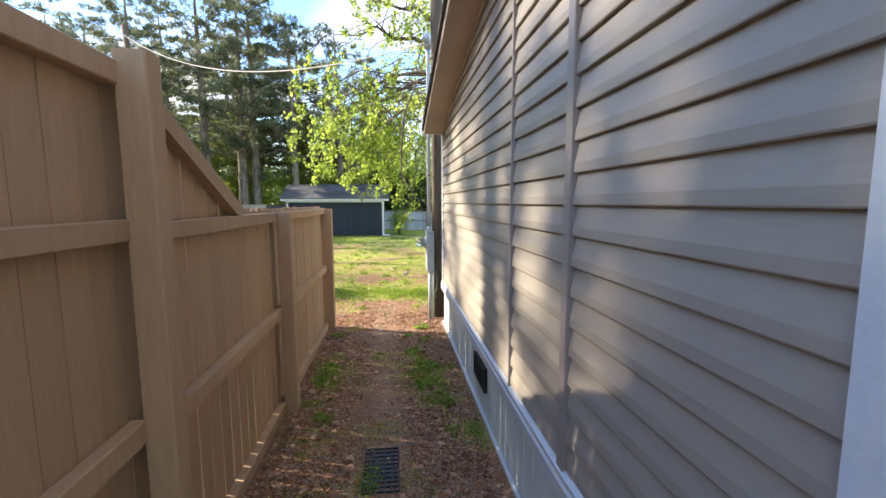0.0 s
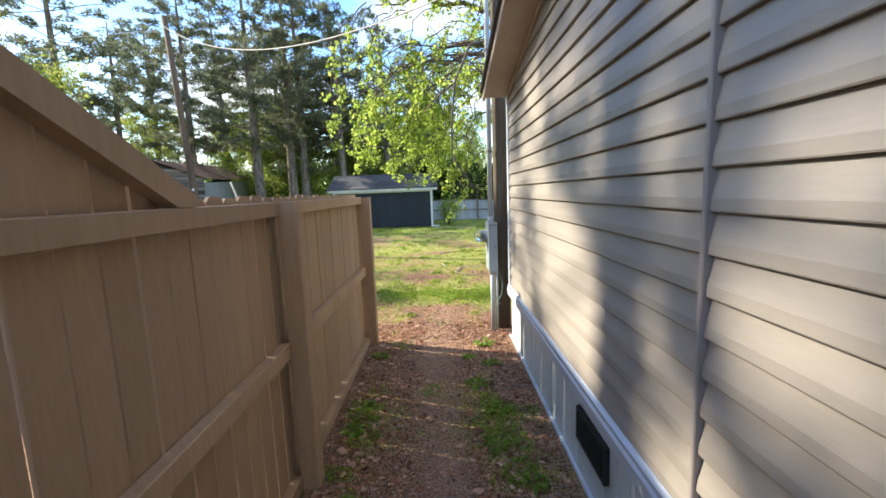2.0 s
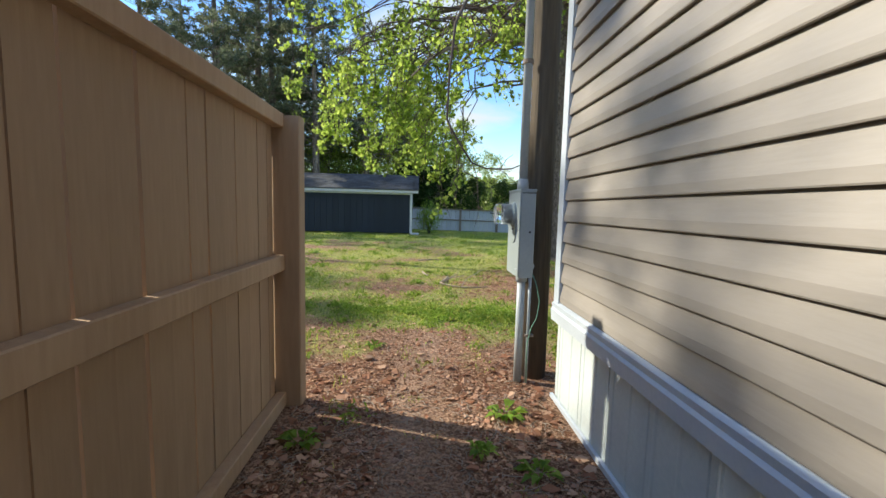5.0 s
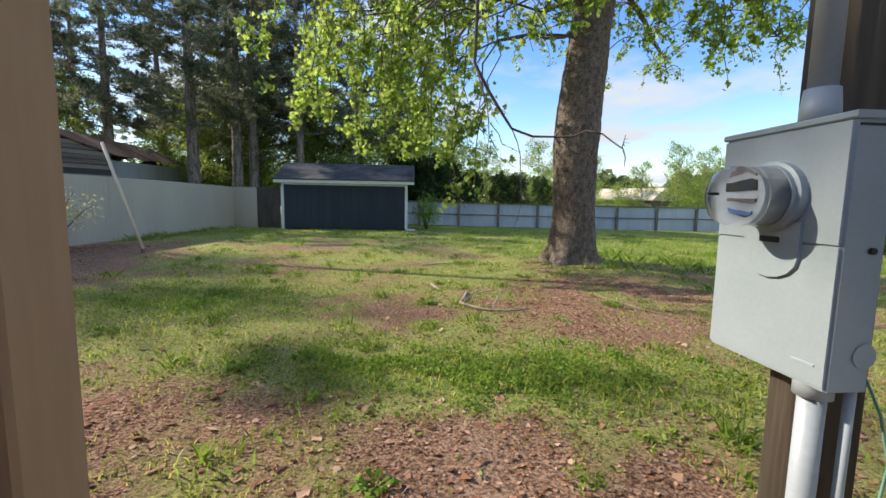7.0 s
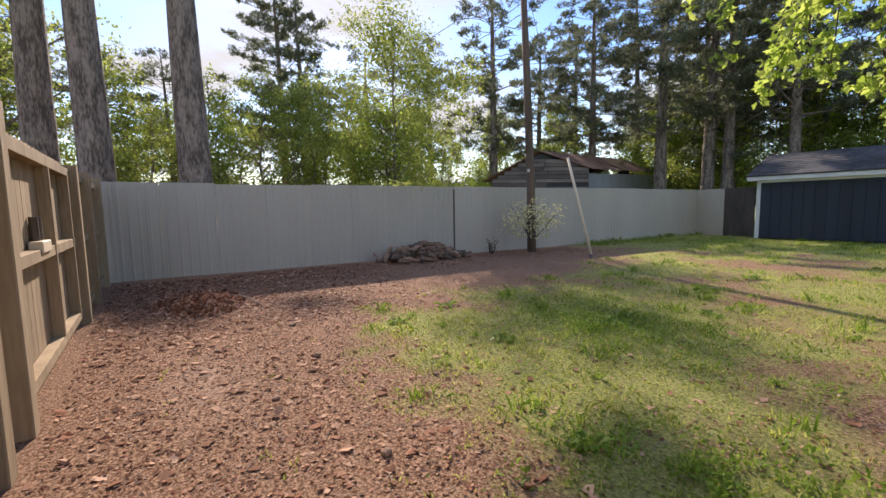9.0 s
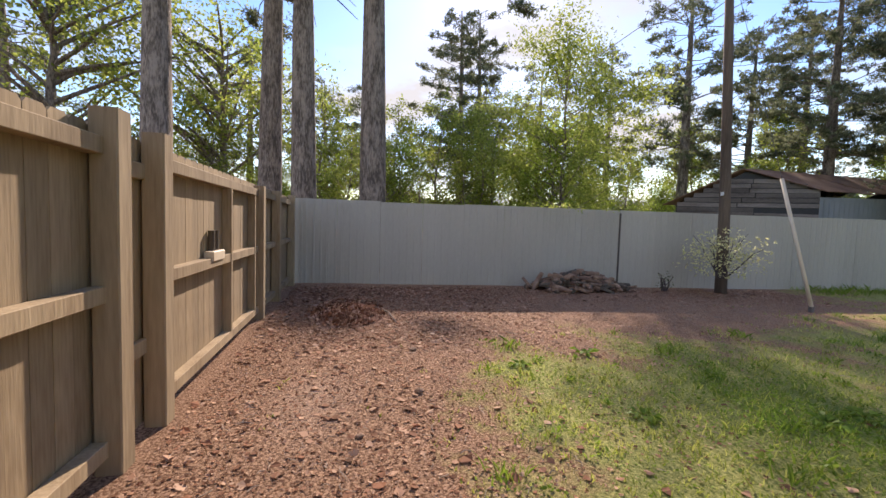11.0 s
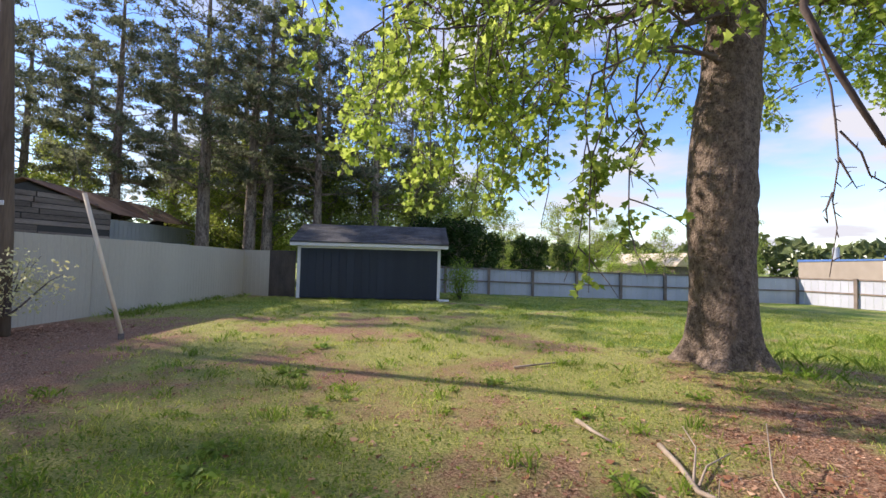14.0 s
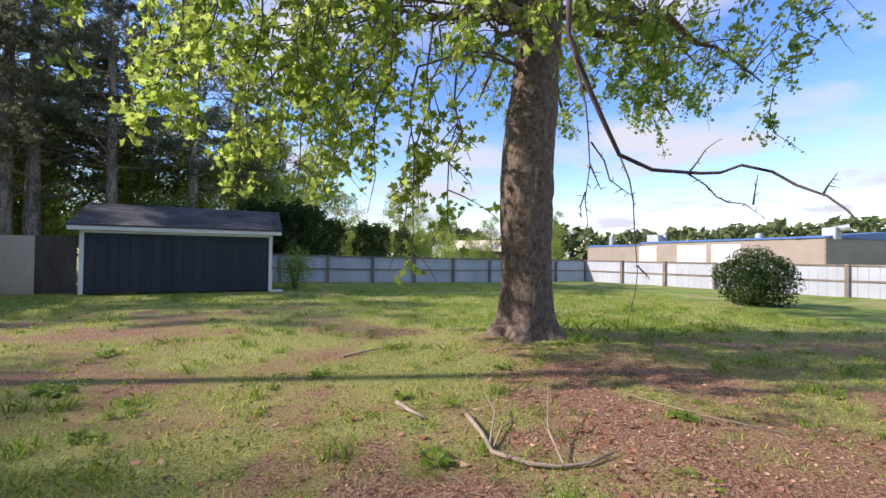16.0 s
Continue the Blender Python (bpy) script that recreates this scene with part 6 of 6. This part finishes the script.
def build_small_things():
    rng = random.Random(17)

    def stick(name, pts, r, label, forks=()):
        t = thing(name, pts[0], label, "stick", "fallen sticks")
        n = len(pts)
        part("stem", Geo().tube([(x, y, ground_z(x, y) + z) for x, y, z in pts], [r * (1 - 0.6 * i / (n - 1)) for i in range(n)], 8, True, 0.1, rng), M["dead_stick"], t, smooth=True)
        for f in forks:
            part("fork", Geo().tube([(x, y, ground_z(x, y) + z) for x, y, z in f], [r * 0.45, r * 0.3, r * 0.18][:len(f)], 6, True, 0.1, rng), M["dead_stick"], t, smooth=True)
    stick("fallen_branch", [(0.46, 11.93, 0.02), (0.38, 11.55, 0.03), (0.28, 11.23, 0.03), (0.42, 10.98, 0.03), (0.58, 10.88, 0.02), (0.79, 10.83, 0.02), (1.05, 10.86, 0.03)], 0.021, "curved pale fallen branch on bare soil",
          [[(0.62, 10.88, 0.03), (0.75, 11.2, 0.12), (1.2, 11.75, 0.25)], [(0.34, 11.3, 0.03), (0.5, 11.45, 0.08), (0.75, 11.55, 0.12)], [(0.3, 11.3, 0.03), (0.6, 11.7, 0.1), (0.7, 12.0, 0.14)]])
    stick("fallen_stick", [(-0.01, 12.43, 0.03), (0.03, 12.2, 0.03), (0.10, 12.0, 0.02)], 0.022, "short thick pale stick")
    stick("fallen_stick", [(-0.1, 14.42, 0.02), (0.3, 14.55, 0.03), (0.67, 14.74, 0.02), (0.9, 14.8, 0.03)], 0.016, "long thin pale stick in the grass")
    stick("fallen_stick", [(0.32, 11.1, 0.0), (0.32, 11.1, 0.10), (0.325, 11.1, 0.17)], 0.006, "small pale stub standing in the soil")
    stick("fallen_stick", [(-7.4, 8.4, 0.02), (-6.9, 8.6, 0.03), (-6.3, 8.65, 0.02)], 0.016, "thin stick among dead leaves")
    stick("fallen_stick", [(2.6, 10.6, 0.02), (2.35, 11.1, 0.03), (2.2, 11.7, 0.03)], 0.006, "thin forked pale twig on the soil", [[(2.35, 11.1, 0.03), (2.2, 11.3, 0.06)]])
    for x, y in ((-0.52, 7.58), (-0.15, 4.9), (-3.25, 8.1), (-3.9, 8.6), (-5.0, 8.7), (-2.2, 8.4), (-4.6, 7.9), (-2.9, 9.2), (-0.6, 8.6), (0.3, 8.9)):
        s = rng.uniform(0.022, 0.042)
        t = thing("clod", (x, y, ground_z(x, y)), "dark clod of soil and leaves", "clod", "clods of soil")
        bm = bmesh.new()
        bmesh.ops.create_icosphere(bm, subdivisions=2, radius=s)
        for v in bm.verts:
            v.co *= 1 + 0.35 * noise.noise(v.co * 22 + Vector((x, y, 0)))
            v.co.z *= 0.55
        me = bpy.data.meshes.new("clod")
        bm.to_mesh(me)
        bm.free()
        me.materials.append(M["rotten"])
        part("lump", me, None, t, at=(x, y, ground_z(x, y) + s * 0.35))
    # single broad-leaved plants
    def weed(x, y, size, n):
        t = thing("weed_plant", (x, y, ground_z(x, y)), "low bright green broad-leaved weed rooted in bare soil", "weed", "weed plants")
        g = Geo()
        z = ground_z(x, y)
        for _ in range(n):
            a, r, up = rng.uniform(0, 6.28), size * rng.uniform(0.25, 1.0), rng.uniform(0.15, 0.8)
            d = Vector((math.cos(a), math.sin(a), up * 0.6)).normalized()
            o = Vector((x, y, z + 0.004)) + d * r * 0.35
            side = Vector((-math.sin(a), math.cos(a), 0)) * r * rng.uniform(0.13, 0.22)
            m = o + d * r * 0.4 + Vector((0, 0, 0.012))
            e = o + d * r * 0.8 - Vector((0, 0, 0.18 * r))
            g.face(o, m - side, e, m + side)
        part("leaves", g.mesh("leaves", M["weed"], False, False), None, t)
    for x, y, size in ((-0.78, 4.78, 0.15), (-0.72, 5.15, 0.11), (-0.75, 6.3, 0.14), (-0.62, 3.95, 0.10), (0.3, 5.5, 0.13), (0.45, 5.0, 0.15), (0.36, 4.5, 0.13), (0.46, 6.6, 0.15), (0.52, 6.0, 0.13), (0.25, 6.2, 0.10), (0.55, 4.1, 0.12), (-4.7, 10.6, 0.17), (-2.9, 11.9, 0.16), (-3.0, 14.0, 0.2), (-0.5, 13.7, 0.17),
                       (-2.4, 12.66, 0.13), (-0.14, 11.3, 0.15), (2.2, 11.15, 0.15), (-2.9, 11.5, 0.2), (-3.0, 15.7, 0.2), (-3.2, 10.2, 0.15), (0.6, 8.9, 0.13), (-0.5, 7.9, 0.12), (-1.6, 9.3, 0.13), (1.6, 13.1, 0.15), (0.1, 12.6, 0.12), (-4.4, 9.7, 0.14), (3.5, 13.75, 0.18)):
        weed(x, y, size, 34)
    # low heap of dead leaves by the board fence
    h = thing("leaf_heap", (-7.1, 8.0, 0), "low heap of curled dead leaves on bare soil", "leaf heap")
    g = Geo()
    for _ in range(1500):
        a, r = rng.uniform(0, 6.28), rng.random() ** 0.6
        x, y = -7.1 + 1.0 * r * math.cos(a), 8.0 + 0.55 * r * math.sin(a)
        z = ground_z(x, y) + 0.10 * (1 - r) + rng.uniform(0.0, 0.02)
        add_leaf(g, Vector((x, y, z)), rng.uniform(0.04, 0.10), rng, "oval")
    part("leaves", g.mesh("leaves", M["dead_leaf"], False, False), None, h)
    # brush pile by the long fence
    p = thing("brush_pile", (-9.2, 13.0, 0), "low heap of rotten logs and clods against the fence", "wood pile")
    for i in range(190):
        f = rng.random()
        a = rng.uniform(0, 6.28)
        rr = rng.random() ** 0.6
        cx, cy = -9.15 + math.cos(a) * rr * 0.6, 13.1 + math.sin(a) * rr * 1.25
        zz = 0.42 * (1 - rr) ** 0.9 + 0.03
        L, r = rng.uniform(0.12, 0.6) if f < 0.6 else rng.uniform(0.08, 0.16), rng.uniform(0.02, 0.06)
        d = Vector((rng.uniform(-1, 1), rng.uniform(-1, 1), rng.uniform(-0.25, 0.25))).normalized() * L / 2
        c = Vector((cx, cy, zz))
        part("log" if f < 0.6 else "clod", Geo().tube([c - d, c + Vector((0, 0, 0.01)), c + d], [r * 0.8, r, r * 0.7], 7, True, 0.25, rng), M["rotten"] if i % 3 else M["pole_wood"], p)
    # wooden block and two dark cans on the back fence rail
    b = thing("wood_block", (-4.95, 6.75, 0.99), "short pale offcut of wood lying on the fence rail", "wood block")
    part("block", Geo().box(-5.05, 6.715, 0.99, -4.72, 6.80, 1.08, 0.006), M["guard"], b)
    for x in (-4.98, -4.86):
        c = thing("can", (x, 6.73, 1.08), "small dark can standing on the wood block", "can", "cans on the rail")
        part("body", Geo().tube([(x, 6.735, 1.08), (x, 6.735, 1.27)], 0.03, 12), M["pole_wood"], c, smooth=False)
    # plastic grid pressed into the path
    g = thing("path_grid", (-0.08, 3.3, 0), "black plastic grid mat pressed into the dirt path", "mat")
    z0, z1 = ground_z(-0.08, 3.3) + 0.002, ground_z(-0.08, 3.3) + 0.014
    for i in range(6):
        x = -0.18 + i * 0.05
        part("bar", Geo().box(x, 2.9, z0, x + 0.011, 3.42, z1), M["black_vent"], g)
    for i in range(11):
        y = 2.9 + i * 0.05
        part("bar", Geo().box(-0.18, y, z0 + 0.001, 0.081, y + 0.011, z1 + 0.001), M["black_vent"], g)
    part("solid_pad", Geo().box(-0.15, 3.0, z0 - 0.004, 0.05, 3.38, z0 + 0.006), M["black_vent"], g)


build_small_things()


# ---- siding boards, one by one ----
def build_siding():
    secs = ((-1.2, 0.755), (0.86, 2.022), (2.091, 2.948), (2.969, 6.79))
    n = int((3.85 - SID0) / COURSE) + 1
    for si, (ya, yb) in enumerate(secs):
        for i in range(n):
            z = SID0 + i * COURSE
            zt = z + COURSE + 0.006
            lo, hi = ya, yb
            # cut by the rake on either side
            lim = RIDGE_Y + (rake_z(RIDGE_Y) - 0.06 - zt) / 0.2145
            hi = min(hi, lim)
            lo = max(lo, 2 * RIDGE_Y - lim)
            if hi - lo < 0.02:
                if z > 3.7:
                    continue
                hi, lo = min(yb, RIDGE_Y + (rake_z(RIDGE_Y) - 0.05 - z) / 0.2145), max(ya, 2 * RIDGE_Y - (RIDGE_Y + (rake_z(RIDGE_Y) - 0.05 - z) / 0.2145))
                if hi - lo < 0.02:
                    continue
            lim2 = min(yb, RIDGE_Y + (rake_z(RIDGE_Y) - 0.055 - z) / 0.2145)
            c = COURSE
            prof = [(0.0, 0.0), (-0.019, -0.001), (-0.0215, 0.004), (-0.020, 0.30 * c), (-0.0125, 0.55 * c), (-0.006, 0.8 * c), (-0.0015, 0.95 * c), (0.0, c + 0.004)]
            g = Geo()
            for e in (0, 1):
                for dx, dz in prof:
                    y = lo if e == 0 else hi + (max(0, lim2 - hi) * (1 - min(1, dz / c)) if hi < yb else 0)
                    g.v.append((WX + dx, y, z + dz))
            k = len(prof)
            g.f = [(j, j + 1, k + j + 1, k + j) for j in range(k - 1)] + [tuple(range(k - 1, -1, -1)), tuple(range(k, 2 * k))]
            part("siding_board", g, M["siding"], WALL)


build_siding()
